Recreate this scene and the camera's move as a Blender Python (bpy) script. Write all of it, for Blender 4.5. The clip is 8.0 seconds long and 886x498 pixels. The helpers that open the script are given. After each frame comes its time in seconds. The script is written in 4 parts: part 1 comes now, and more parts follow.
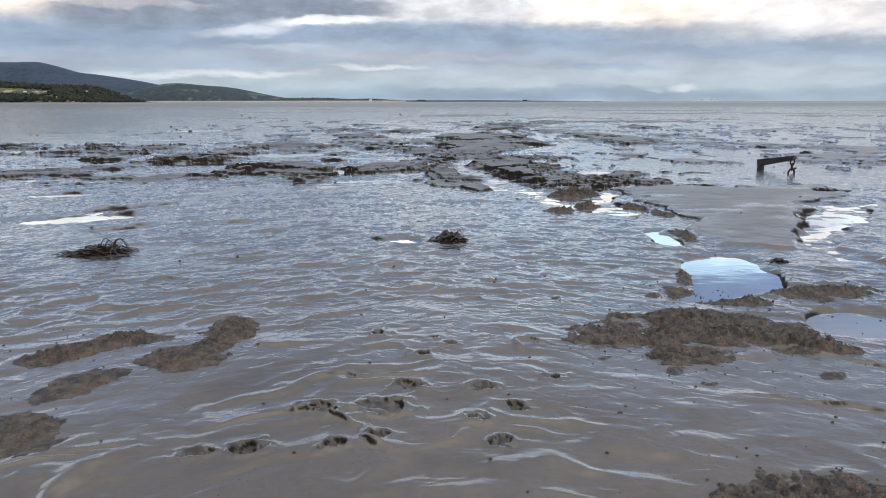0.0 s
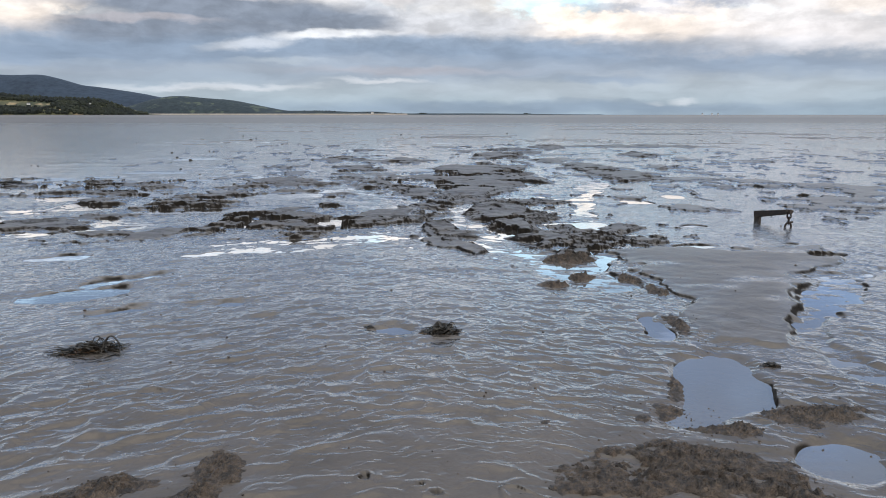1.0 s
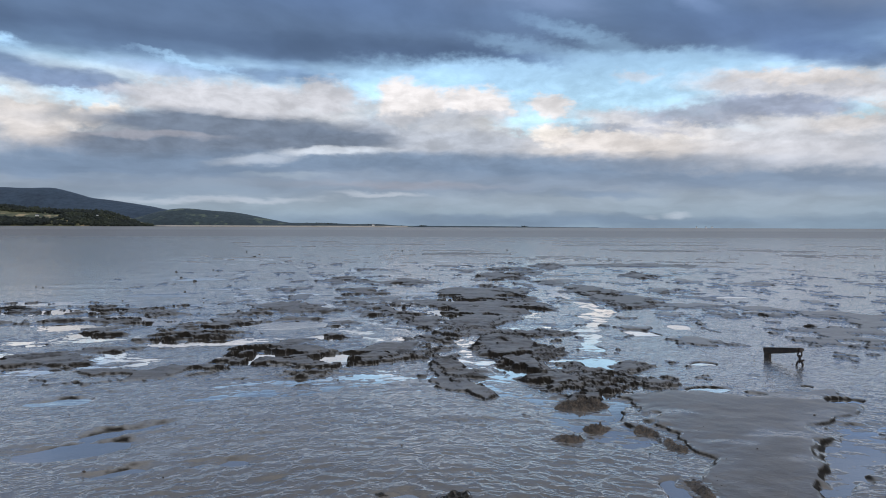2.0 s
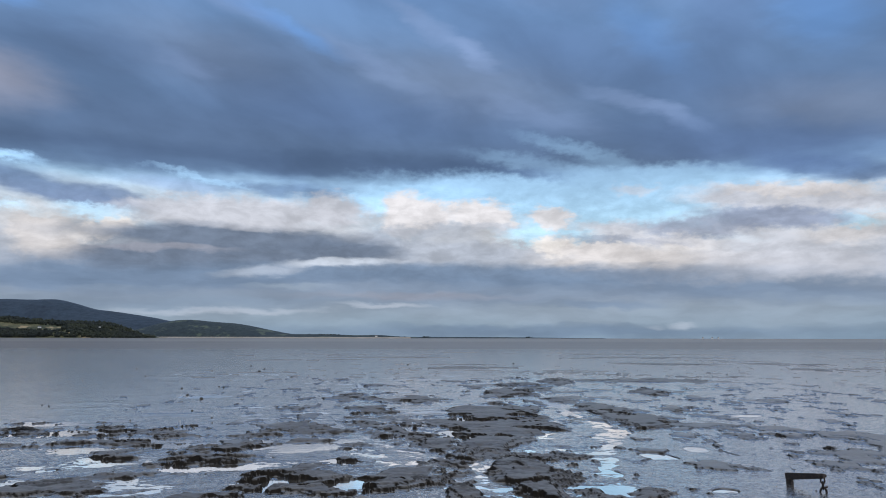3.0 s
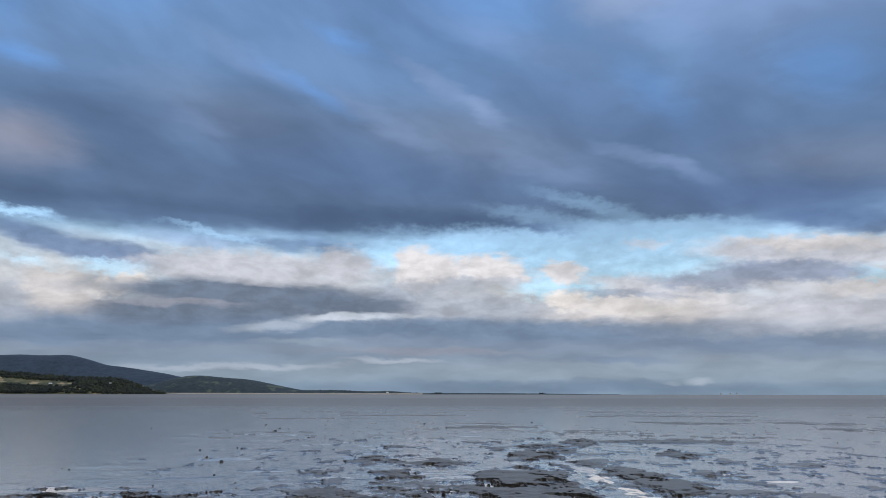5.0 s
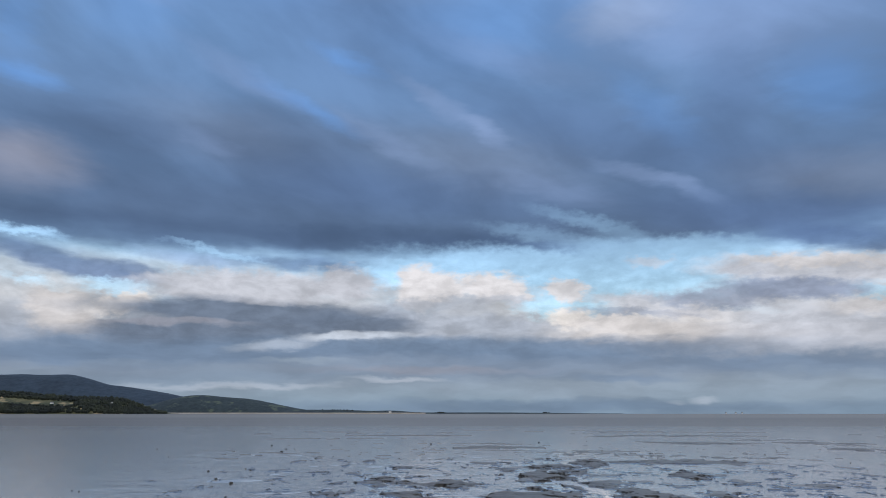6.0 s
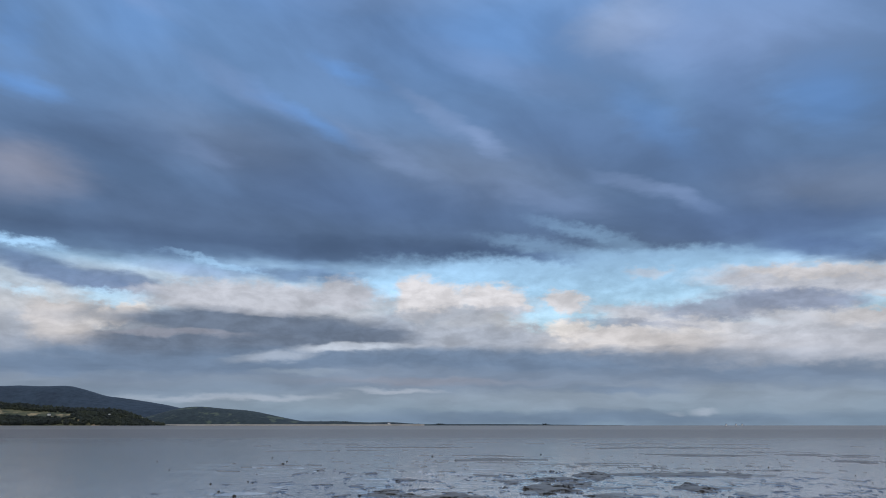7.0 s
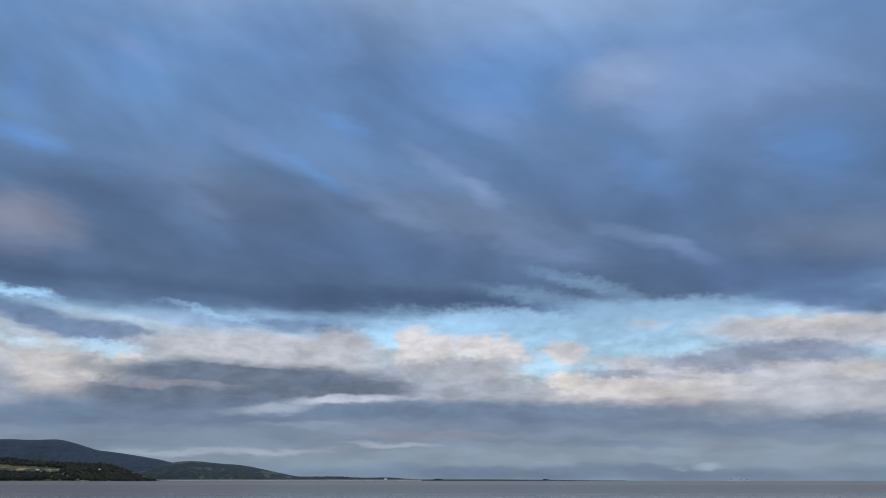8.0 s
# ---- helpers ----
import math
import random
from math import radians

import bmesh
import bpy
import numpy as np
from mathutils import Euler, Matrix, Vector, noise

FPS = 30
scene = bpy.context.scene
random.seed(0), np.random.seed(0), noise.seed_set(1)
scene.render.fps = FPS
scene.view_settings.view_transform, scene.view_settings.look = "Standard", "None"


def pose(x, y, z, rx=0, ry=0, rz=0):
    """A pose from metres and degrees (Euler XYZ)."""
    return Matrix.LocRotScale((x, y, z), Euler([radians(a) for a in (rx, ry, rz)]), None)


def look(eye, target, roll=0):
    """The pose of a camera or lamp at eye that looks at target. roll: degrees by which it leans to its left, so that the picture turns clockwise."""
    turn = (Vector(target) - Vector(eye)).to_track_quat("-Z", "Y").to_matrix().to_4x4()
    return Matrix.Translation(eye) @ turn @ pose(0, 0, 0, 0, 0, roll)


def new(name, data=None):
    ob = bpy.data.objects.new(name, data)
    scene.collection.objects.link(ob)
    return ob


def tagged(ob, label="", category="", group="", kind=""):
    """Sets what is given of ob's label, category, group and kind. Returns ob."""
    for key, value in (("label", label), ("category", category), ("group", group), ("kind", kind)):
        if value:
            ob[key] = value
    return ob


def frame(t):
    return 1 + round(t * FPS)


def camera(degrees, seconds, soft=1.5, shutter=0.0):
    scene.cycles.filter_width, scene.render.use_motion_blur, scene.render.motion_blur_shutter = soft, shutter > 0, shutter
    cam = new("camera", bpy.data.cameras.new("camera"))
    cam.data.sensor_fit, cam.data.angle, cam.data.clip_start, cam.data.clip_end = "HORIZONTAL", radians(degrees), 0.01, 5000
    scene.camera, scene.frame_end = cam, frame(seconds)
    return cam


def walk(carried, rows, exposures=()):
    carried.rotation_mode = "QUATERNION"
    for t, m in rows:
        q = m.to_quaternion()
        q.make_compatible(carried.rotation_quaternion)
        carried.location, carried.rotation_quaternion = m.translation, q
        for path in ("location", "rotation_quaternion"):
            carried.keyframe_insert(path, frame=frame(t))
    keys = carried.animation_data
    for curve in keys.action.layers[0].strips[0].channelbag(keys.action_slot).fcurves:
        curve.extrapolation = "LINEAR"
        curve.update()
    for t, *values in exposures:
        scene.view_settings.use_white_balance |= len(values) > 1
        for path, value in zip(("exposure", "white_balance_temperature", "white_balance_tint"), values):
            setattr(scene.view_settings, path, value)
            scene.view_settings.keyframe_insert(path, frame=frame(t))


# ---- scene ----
cam = camera(68.0, 8.0, soft=1.0)
PATH = [
    (0, (-0.02, 0.309, 0.735), (-0.009, 2.26, 0.297), -0.1),
    (0.5, (0.001, 0.361, 0.948), (0.008, 2.313, 0.512), -0.1),
    (0.6, (0.002, 0.366, 0.972), (0.018, 2.324, 0.565), -0.2),
    (1, (0.025, 0.399, 1.14), (0.033, 2.358, 0.739), -0.0),
    (1.5, (0.041, 0.437, 1.286), (0.048, 2.417, 1.005), -0.0),
    (1.9, (-0.034, 0.438, 1.387), (-0.029, 2.434, 1.266), 0.1),
    (2, (-0.058, 0.439, 1.399), (-0.048, 2.438, 1.332), 0.2),
    (2.2, (-0.105, 0.44, 1.443), (-0.101, 2.44, 1.471), 0.4),
    (3.3, (-0.205, 0.161, 1.535), (-0.208, 2.136, 1.849), -0.0),
    (3.5, (-0.22, 0.144, 1.548), (-0.224, 2.116, 1.882), 0.0),
    (4, (-0.282, 0.163, 1.599), (-0.293, 2.129, 1.966), 0.0),
    (4.5, (-0.368, 0.2, 1.626), (-0.394, 2.16, 2.025), 0.1),
    (6, (-0.668, 0.166, 1.661), (-0.712, 2.106, 2.147), -0.0),
    (6.5, (-0.742, 0.163, 1.673), (-0.785, 2.099, 2.174), 0.0),
    (7, (-0.802, 0.158, 1.675), (-0.843, 2.089, 2.193), -0.0),
    (7.5, (-0.861, 0.15, 1.675), (-0.898, 2.059, 2.27), -0.1),
    (8, (-0.92, 0.14, 1.675), (-0.955, 2.026, 2.34), -0.0),
]
walk(cam, [(t, look(eye, target, roll)) for t, eye, target, roll in PATH],
     exposures=[(0.0, 1.0, 7550, 11), (1.0, 0.86, 7450, 11), (1.5, 0.58, 7150, 10), (2.2, 0.38, 6750, 10), (3.5, 0.28, 6600, 10), (4.5, 0.24, 6680, 10),
                (6.5, 0.16, 6600, 10), (8.0, 0.04, 6550, 10)])


# ---- world, sun ----
def srgb(r, g, b):
    """A picture colour, 0 to 255, as linear light."""
    return tuple(((c / 255 + 0.055) / 1.055) ** 2.4 if c > 10 else c / 3294 for c in (r, g, b)) + (1.0,)


SUN_AZIMUTH, SUN_HEIGHT = radians(128), radians(18)  # clockwise from the view, behind the camera


class Nodes:
    """Short calls to add and join nodes of one tree."""

    def __init__(self, tree):
        self.tree = tree

    def add(self, kind, inputs=(), **settings):
        node = self.tree.nodes.new(kind)
        for key, value in settings.items():
            if key == "operation":
                node.operation = value
            elif key == "data_type":
                node.data_type = value
            elif key == "blend_type":
                node.blend_type = value
            elif key == "interpolation_type":
                node.interpolation_type = value
            elif key == "noise_dimensions":
                node.noise_dimensions = value
            elif key == "attribute_name":
                node.attribute_name = value
            elif key == "feature":
                node.feature = value
            elif key == "noise_type":
                node.noise_type = value
        for slot, value in dict(inputs).items():
            if isinstance(value, bpy.types.NodeSocket):
                self.tree.links.new(value, node.inputs[slot])
            else:
                node.inputs[slot].default_value = value
        return node

    def math(self, operation, a, b=0.0, c=0.0):
        return self.add("ShaderNodeMath", {0: a, 1: b, 2: c}, operation=operation).outputs[0]

    def vector(self, operation, a, b=(0, 0, 0), c=(0, 0, 0)):
        node = self.add("ShaderNodeVectorMath", {0: a, 1: b, 2: c}, operation=operation)
        return node.outputs[1] if operation == "LENGTH" else node.outputs[0]

    def noise(self, vector, scale, detail=4.0, rough=0.55, distortion=0.0):
        return self.add("ShaderNodeTexNoise", {"Vector": vector, "Scale": scale, "Detail": detail, "Roughness": rough,
                                               "Distortion": distortion})

    def ramp(self, value, low, high, to_low=0.0, to_high=1.0):
        return self.add("ShaderNodeMapRange", {0: value, 1: low, 2: high, 3: to_low, 4: to_high},
                        interpolation_type="SMOOTHSTEP").outputs[0]

    def mix(self, factor, a, b, blend="MIX"):
        return self.add("ShaderNodeMix", {0: factor, 6: a, 7: b}, data_type="RGBA", blend_type=blend).outputs[2]


TONES = {
    "cream": srgb(205, 197, 196), "white": srgb(188, 187, 195), "pale": srgb(168, 172, 184), "bright": srgb(228, 218, 213), "puff": srgb(212, 206, 208),
    "lens": srgb(106, 117, 136), "slate": srgb(110, 127, 151), "mist": srgb(142, 153, 168), "dark": srgb(82, 101, 132), "shade": srgb(76, 95, 125),
    "dusk": srgb(88, 110, 148), "ash": srgb(116, 129, 154), "veil": srgb(126, 147, 187), "haze": srgb(132, 152, 190), "glow": srgb(162, 177, 206),
    "warm": srgb(152, 151, 166), "azure": srgb(103, 147, 206), "lilac": srgb(138, 146, 168), "mauve": srgb(148, 148, 160), "silver": srgb(184, 189, 201),
    "horizon": srgb(108, 125, 147),
}
# Azimuth, height, half width, half height and tilt in degrees, tone, cover, softness.
DECK = [
    (-16.9, 36.9, 5.0, 2.17, 7, "azure", 0.4, 0.9), (-8.2, 34.6, 10.6, 4.61, -5, "dusk", 0.5, 0.9), (-36.7, 24.4, 2.1, 0.60, -7, "azure", 0.65, 0.8),
    (-37.7, 27.9, 1.2, 2.00, 18, "azure", 0.35, 0.9), (-29.3, 31.1, 3.2, 1.95, 5, "azure", 0.3, 0.9), (5.6, 33.3, 7.8, 2.79, 5, "azure", 0.4, 0.9),
    (16.3, 32.7, 3.7, 1.51, 1, "glow", 0.75, 0.8), (22.0, 30.9, 8.8, 2.68, -10, "veil", 0.65, 0.9), (31.7, 24.5, 3.0, 1.99, -14, "azure", 0.6, 0.9),
    (18.1, 24.6, 3.4, 1.24, -41, "azure", 0.4, 0.9), (30.9, 31.0, 9.1, 3.73, -15, "veil", 0.35, 0.9), (24.4, 25.4, 2.7, 2.89, -10, "dusk", 0.5, 0.9),
]
DECK_FOLDS = [
    (-35.7, 18.5, 3.3, 1.55, 3, "warm", 0.65, 0.9), (-19.9, 22.7, 6.3, 1.87, -7, "ash", 0.55, 0.9), (-22.2, 21.9, 2.1, 0.52, -14, "haze", 0.5, 0.8),
    (0.8, 21.9, 8.9, 2.23, -8, "ash", 0.6, 0.9), (31.5, 17.4, 5.7, 1.48, -10, "ash", 0.75, 0.9), (-28.6, 22.1, 6.4, 1.25, 0, "dark", 0.6, 0.8),
    (-12.8, 21.0, 6.1, 2.90, -10, "dark", 0.6, 0.9), (10.5, 24.4, 8.3, 2.17, -14, "dusk", 0.45, 0.9), (24.4, 19.5, 6.5, 1.80, -14, "dusk", 0.3, 0.9),
    (-21.1, 17.0, 10.1, 1.65, 1, "dark", 0.5, 0.9), (-5.4, 18.9, 10.3, 1.71, -4, "dusk", 0.5, 0.9),
]
DECK_STREAKS = [
    (-14.2, 25.8, 3.8, 0.51, -22, "azure", 0.55, 0.9), (-10.4, 29.8, 2.3, 0.52, -14, "azure", 0.55, 0.9), (-1.8, 26.6, 3.4, 0.61, -27, "haze", 0.45, 0.8),
    (2.5, 24.4, 1.8, 0.60, -38, "haze", 0.6, 0.9), (8.1, 19.2, 4.6, 0.79, -17, "haze", 0.3, 0.8), (-19.5, 27.5, 4.4, 0.67, -20, "veil", 0.35, 0.8),
    (-32.0, 33.0, 4.8, 0.67, -8, "veil", 0.4, 0.8), (-6.6, 23.3, 4.2, 0.69, -26, "haze", 0.35, 0.8), (16.6, 19.6, 2.9, 0.47, -20, "haze", 0.45, 0.8),
    (20.2, 18.2, 2.3, 0.45, -27, "haze", 0.45, 0.8), (5.4, 29.8, 6.6, 0.95, -15, "veil", 0.35, 0.9),
]
DECK_FOOT = [
    (-28.6, 14.1, 10.9, 1.25, 2, "shade", 0.8, 0.6), (-7.8, 14.7, 11.9, 1.20, -0, "shade", 0.85, 0.5), (4.8, 14.0, 8.5, 0.81, -7, "shade", 0.8, 0.5),
    (10.7, 13.5, 4.4, 0.46, -11, "dusk", 0.6, 0.6), (27.9, 14.8, 10.3, 1.59, -12, "dusk", 0.7, 0.7), (31.4, 12.8, 4.8, 0.82, -13, "dusk", 0.8, 0.5),
    (-32.4, 11.3, 5.7, 0.65, -11, "dusk", 0.8, 0.6), (-26.9, 10.9, 2.9, 0.45, -11, "dusk", 0.7, 0.6), (-14.1, 12.5, 6.2, 0.50, -1, "dusk", 0.7, 0.7),
    (-22.8, 12.2, 3.5, 0.45, -4, "haze", 0.5, 0.7),
]
GAPS = [
    (-35.4, 13.3, 2.2, 0.35, -7, "clear", 0.7, 0.8), (9.6, 11.8, 13.7, 1.61, -5, "clear", 1, 0.4), (-1.3, 12.6, 5.0, 0.70, 1, "clear", 1, 0.4),
    (-7.0, 11.6, 2.3, 0.75, 1, "clear", 0.95, 0.4), (15.9, 13.0, 5.6, 1.22, -9, "clear", 0.85, 0.5), (12.1, 15.9, 3.8, 0.47, -16, "clear", 0.5, 0.9),
    (6.3, 15.3, 3.0, 0.50, -10, "clear", 0.35, 0.9), (20.7, 13.2, 3.7, 0.91, -5, "clear", 0.8, 0.5), (-27.3, 9.5, 3.2, 0.50, -8, "clear", 0.7, 0.6),
    (-33.2, 9.7, 2.2, 0.25, -8, "clear", 0.4, 0.8), (9.0, 9.0, 3.8, 1.00, -2, "clear", 0.9, 0.4),
]
MORE_GAPS = [
    (32.1, 8.9, 1.7, 0.41, -12, "clear", 0.8, 0.5), (24.8, 10.5, 8.9, 0.21, -7, "clear", 0.7, 0.6), (-4.2, 9.0, 1.9, 0.56, -9, "clear", 0.5, 0.6),
    (-20.7, 13.0, 3.2, 0.25, -10, "clear", 0.4, 0.7), (22.4, 8.3, 3.7, 0.25, -7, "clear", 0.45, 0.7),
]
HEAPS = [
    (-17.2, 10.2, 8.6, 1.20, 3, "white", 0.95, 0.4), (-10.1, 10.9, 2.1, 1.35, 3, "white", 0.95, 0.35), (-22.6, 10.8, 3.5, 0.55, 4, "white", 0.8, 0.5),
    (-33.7, 6.2, 2.4, 1.83, 4, "pale", 0.7, 0.6), (-31.4, 7.8, 1.6, 2.02, 45, "cream", 0.85, 0.5), (-30.1, 6.4, 2.3, 0.60, -3, "cream", 0.8, 0.5),
    (-27.5, 8.4, 2.2, 0.74, 17, "bright", 1, 0.35), (-5.2, 8.5, 3.5, 1.00, 1, "pale", 0.8, 0.5), (-0.3, 7.2, 5.3, 1.15, -3, "pale", 0.9, 0.5),
    (6.0, 7.0, 4.3, 0.76, -5, "pale", 0.85, 0.5),
]
PUFFS = [
    (-3.3, 10.6, 1.9, 1.75, 2, "puff", 1, 0.25), (-0.8, 10.7, 1.3, 1.15, 0, "puff", 1, 0.3), (3.1, 10.6, 2.6, 1.25, -1, "puff", 1, 0.25),
    (5.2, 10.0, 1.2, 0.70, 0, "puff", 0.9, 0.35), (9.5, 10.3, 1.6, 0.81, -7, "puff", 0.95, 0.3), (9.9, 8.0, 1.8, 0.80, -2, "bright", 0.95, 0.35),
    (13.1, 7.5, 2.5, 0.45, -7, "cream", 0.9, 0.4), (16.7, 12.4, 1.6, 0.45, -4, "white", 0.55, 0.5), (-3.0, 9.2, 2.5, 0.50, 0, "pale", 0.7, 0.6),
    (3.7, 9.5, 2.7, 0.40, -1, "pale", 0.6, 0.6), (0.7, 9.2, 1.9, 0.56, -10, "pale", 0.6, 0.6),
]
EAST_HEAPS = [
    (18.3, 6.1, 8.6, 1.27, -4, "cream", 0.95, 0.45), (28.3, 5.9, 6.3, 1.12, -3, "white", 0.9, 0.5), (19.8, 8.0, 3.0, 0.61, -4, "bright", 0.85, 0.45),
    (28.4, 10.8, 6.5, 1.02, -6, "white", 0.95, 0.4), (28.9, 11.4, 4.6, 0.40, -6, "cream", 0.7, 0.5), (26.0, 7.8, 7.8, 0.60, -4, "white", 0.7, 0.6),
    (16.4, 9.0, 4.0, 0.56, -8, "white", 0.7, 0.5), (27.0, 9.5, 4.5, 0.81, -5, "lilac", 0.9, 0.45), (21.0, 9.1, 4.0, 0.61, -4, "lilac", 0.7, 0.5),
    (15.4, 8.2, 4.9, 0.35, -6, "lilac", 0.5, 0.6), (31.9, 7.8, 2.1, 0.56, -4, "cream", 0.6, 0.6),
]
LENSES = [
    (-17.9, 8.2, 10.7, 1.00, 0, "lens", 0.97, 0.4), (-19.9, 6.4, 11.6, 1.00, 2, "lens", 0.97, 0.4), (-9.0, 7.6, 4.8, 0.60, -2, "lens", 0.9, 0.4),
    (-23.8, 7.1, 4.6, 0.25, 3, "mauve", 0.75, 0.5), (-15.7, 9.2, 5.1, 0.25, 1, "white", 0.5, 0.6), (-23.1, 4.7, 13.9, 1.00, 2, "slate", 0.9, 0.5),
    (-32.3, 4.5, 5.0, 0.87, 3, "slate", 0.8, 0.6), (4.5, 5.4, 19.3, 0.85, -1, "slate", 0.9, 0.5), (26.1, 3.7, 9.8, 0.86, -2, "slate", 0.75, 0.6),
    (2.1, 3.8, 15.3, 1.00, -0, "slate", 0.6, 0.7),
]
STREAKS = [
    (-9.2, 6.5, 3.9, 0.35, 2, "silver", 1, 0.5), (-15.4, 5.6, 3.2, 0.36, 5, "silver", 0.5, 0.6), (-13.0, 4.3, 2.8, 0.20, 0, "mist", 0.6, 0.7),
    (-18.6, 2.2, 6.0, 0.20, 1, "silver", 0.6, 0.7), (-5.5, 2.8, 3.0, 0.20, 0, "silver", 0.7, 0.6), (-3.2, 3.6, 7.1, 0.30, 0, "mauve", 0.55, 0.7),
    (-26.2, 3.9, 3.2, 0.21, 2, "mist", 0.3, 0.8), (11.2, 1.7, 4.5, 0.65, -1, "mist", 0.6, 0.8), (19.8, 1.2, 0.8, 0.20, 0, "silver", 0.5, 0.7),
    (17.7, 1.0, 0.6, 0.15, 0, "silver", 0.4, 0.7), (8.9, 0.6, 18.4, 0.45, 0, "horizon", 0.75, 0.7),
]
LOW = [
    (13.6, 2.8, 4.0, 0.25, -1, "slate", 0.6, 0.7), (-22.9, 2.9, 11.4, 0.61, 1, "horizon", 0.55, 0.8), (27.7, 2.0, 6.6, 0.86, -1, "mist", 0.45, 0.8),
    (2.0, 2.3, 7.5, 0.55, 0, "mist", 0.4, 0.8),
]


def build_sky():
    """A blue sky under a broken deck of cloud, with heaps over a grey bank at the horizon."""
    world = bpy.data.worlds.new("world")
    scene.world = world
    world.use_nodes = True
    n = Nodes(world.node_tree)
    back = world.node_tree.nodes["Background"]
    air = n.add("ShaderNodeTexSky")
    air.sky_type, air.sun_disc = "NISHITA", False
    air.sun_elevation, air.sun_rotation = SUN_HEIGHT, SUN_AZIMUTH
    air.air_density, air.dust_density, air.ozone_density = 1.0, 0.6, 1.5
    clear = n.vector("SCALE", air.outputs[0])
    clear.node.inputs["Scale"].default_value = 0.165
    way = n.add("ShaderNodeTexCoord").outputs["Generated"]
    x, y, z = n.add("ShaderNodeSeparateXYZ", {0: way}).outputs
    azimuth = n.math("MULTIPLY", n.math("ARCTAN2", x, y), 57.2958)
    height = n.math("MULTIPLY", n.math("ARCSINE", z), 57.2958)
    v = n.add("ShaderNodeCombineXYZ", {0: azimuth, 1: height}).outputs[0]
    coarse = n.noise(n.vector("MULTIPLY", v, (0.13, 0.42, 1)), 1.0, 3.0).outputs[1]
    fine = n.noise(n.vector("MULTIPLY", v, (0.34, 1.1, 1)), 1.0, 6.0, 0.55).outputs[1]
    w = n.vector("MULTIPLY_ADD", n.vector("SUBTRACT", coarse, (0.5, 0.5, 0.5)), (3.0, 1.0, 0), v)
    w = n.vector("MULTIPLY_ADD", n.vector("SUBTRACT", fine, (0.5, 0.5, 0.5)), (2.4, 1.2, 0), w)
    # The layers of cloud by height.
    soft_w = n.vector("MULTIPLY_ADD", n.vector("SUBTRACT", coarse, (0.5, 0.5, 0.5)), (5.0, 2.2, 0), v)
    level = n.math("DIVIDE", n.add("ShaderNodeSeparateXYZ", {0: soft_w}).outputs[1], 90.0)
    bands = n.add("ShaderNodeValToRGB", {0: level})
    stops = ((0.0, (121, 138, 156)), (1.5, (134, 148, 163)), (3.5, (143, 151, 165)), (5.5, (135, 145, 163)), (7.0, (166, 169, 178)),
             (9.0, (188, 187, 191)), (11.0, (183, 195, 209)), (12.6, (168, 200, 228)), (13.6, (130, 160, 195)), (14.6, (87, 106, 135)),
             (20.0, (92, 115, 149)), (27.0, (103, 132, 172)), (34.0, (109, 143, 189)), (46.0, (165, 180, 205)), (60.0, (215, 219, 226)), (74.0, (255, 250, 242)), (90.0, (255, 252, 246)))
    ramp = bands.color_ramp
    while len(ramp.elements) < len(stops):
        ramp.elements.new(0.5)
    for element, (degrees, colour) in zip(ramp.elements, stops):
        element.position, element.color = degrees / 90, srgb(*colour)
    for element in ramp.elements[-2:]:
        element.color = (1.2, 1.18, 1.16, 1)
    colour = bands.outputs[0]
    curl = n.noise(n.vector("MULTIPLY", v, (1.2, 1.9, 1)), 1.0, 6.0, 0.58).outputs[1]
    curled = n.vector("MULTIPLY_ADD", n.vector("SUBTRACT", curl, (0.5, 0.5, 0.5)), (1.8, 1.3, 0), w)
    for layer in (DECK, DECK_FOLDS, DECK_STREAKS, DECK_FOOT, GAPS, MORE_GAPS, HEAPS, PUFFS, EAST_HEAPS, LENSES, STREAKS, LOW):
        # The forms of a layer wait for the colour below it, which keeps few values in hand at once.
        form = n.vector("MULTIPLY_ADD", colour, (1e-7, 1e-7, 0), curled if layer in (GAPS, MORE_GAPS, HEAPS, PUFFS, EAST_HEAPS) else w)
        for a, h, ra, rh, turn, tone, cover, soft in layer:
            near = n.add("ShaderNodeMapping", {"Vector": form, "Location": (a, h, 0), "Rotation": (0, 0, radians(turn)), "Scale": (ra * 1.1, rh * 1.1, 1)})
            near.vector_type = "TEXTURE"
            mask = n.ramp(n.vector("LENGTH", near.outputs[0]), 1 + soft, 1 - soft, 0.0, cover)
            colour = n.mix(mask, colour, clear if tone == "clear" else TONES[tone])
    # Ragged folds of the upper deck, drawn on a flat layer overhead, and thin bands lower down.
    flat = n.vector("DIVIDE", way, n.add("ShaderNodeCombineXYZ", {0: n.math("ADD", z, 0.12), 1: n.math("ADD", z, 0.12), 2: 1.0}).outputs[0])
    turned = n.add("ShaderNodeVectorRotate", {"Vector": v, "Angle": radians(24)}).outputs[0]
    folds = n.noise(n.vector("MULTIPLY", turned, (0.075, 0.17, 0)), 1.0, 6.0, 0.5, 0.4).outputs[0]
    billows = n.noise(n.vector("MULTIPLY", flat, (1, 1, 0)), 2.6, 5.0, 0.55, 0.3).outputs[0]
    folds = n.ramp(n.math("ADD", n.math("MULTIPLY", folds, 0.65), n.math("MULTIPLY", billows, 0.35)), 0.34, 0.66, 0.86, 1.15)
    thin = n.ramp(n.noise(n.vector("MULTIPLY", w, (0.13, 0.6, 0)), 1.0, 5.0, 0.5).outputs[0], 0.3, 0.7, 0.88, 1.12)
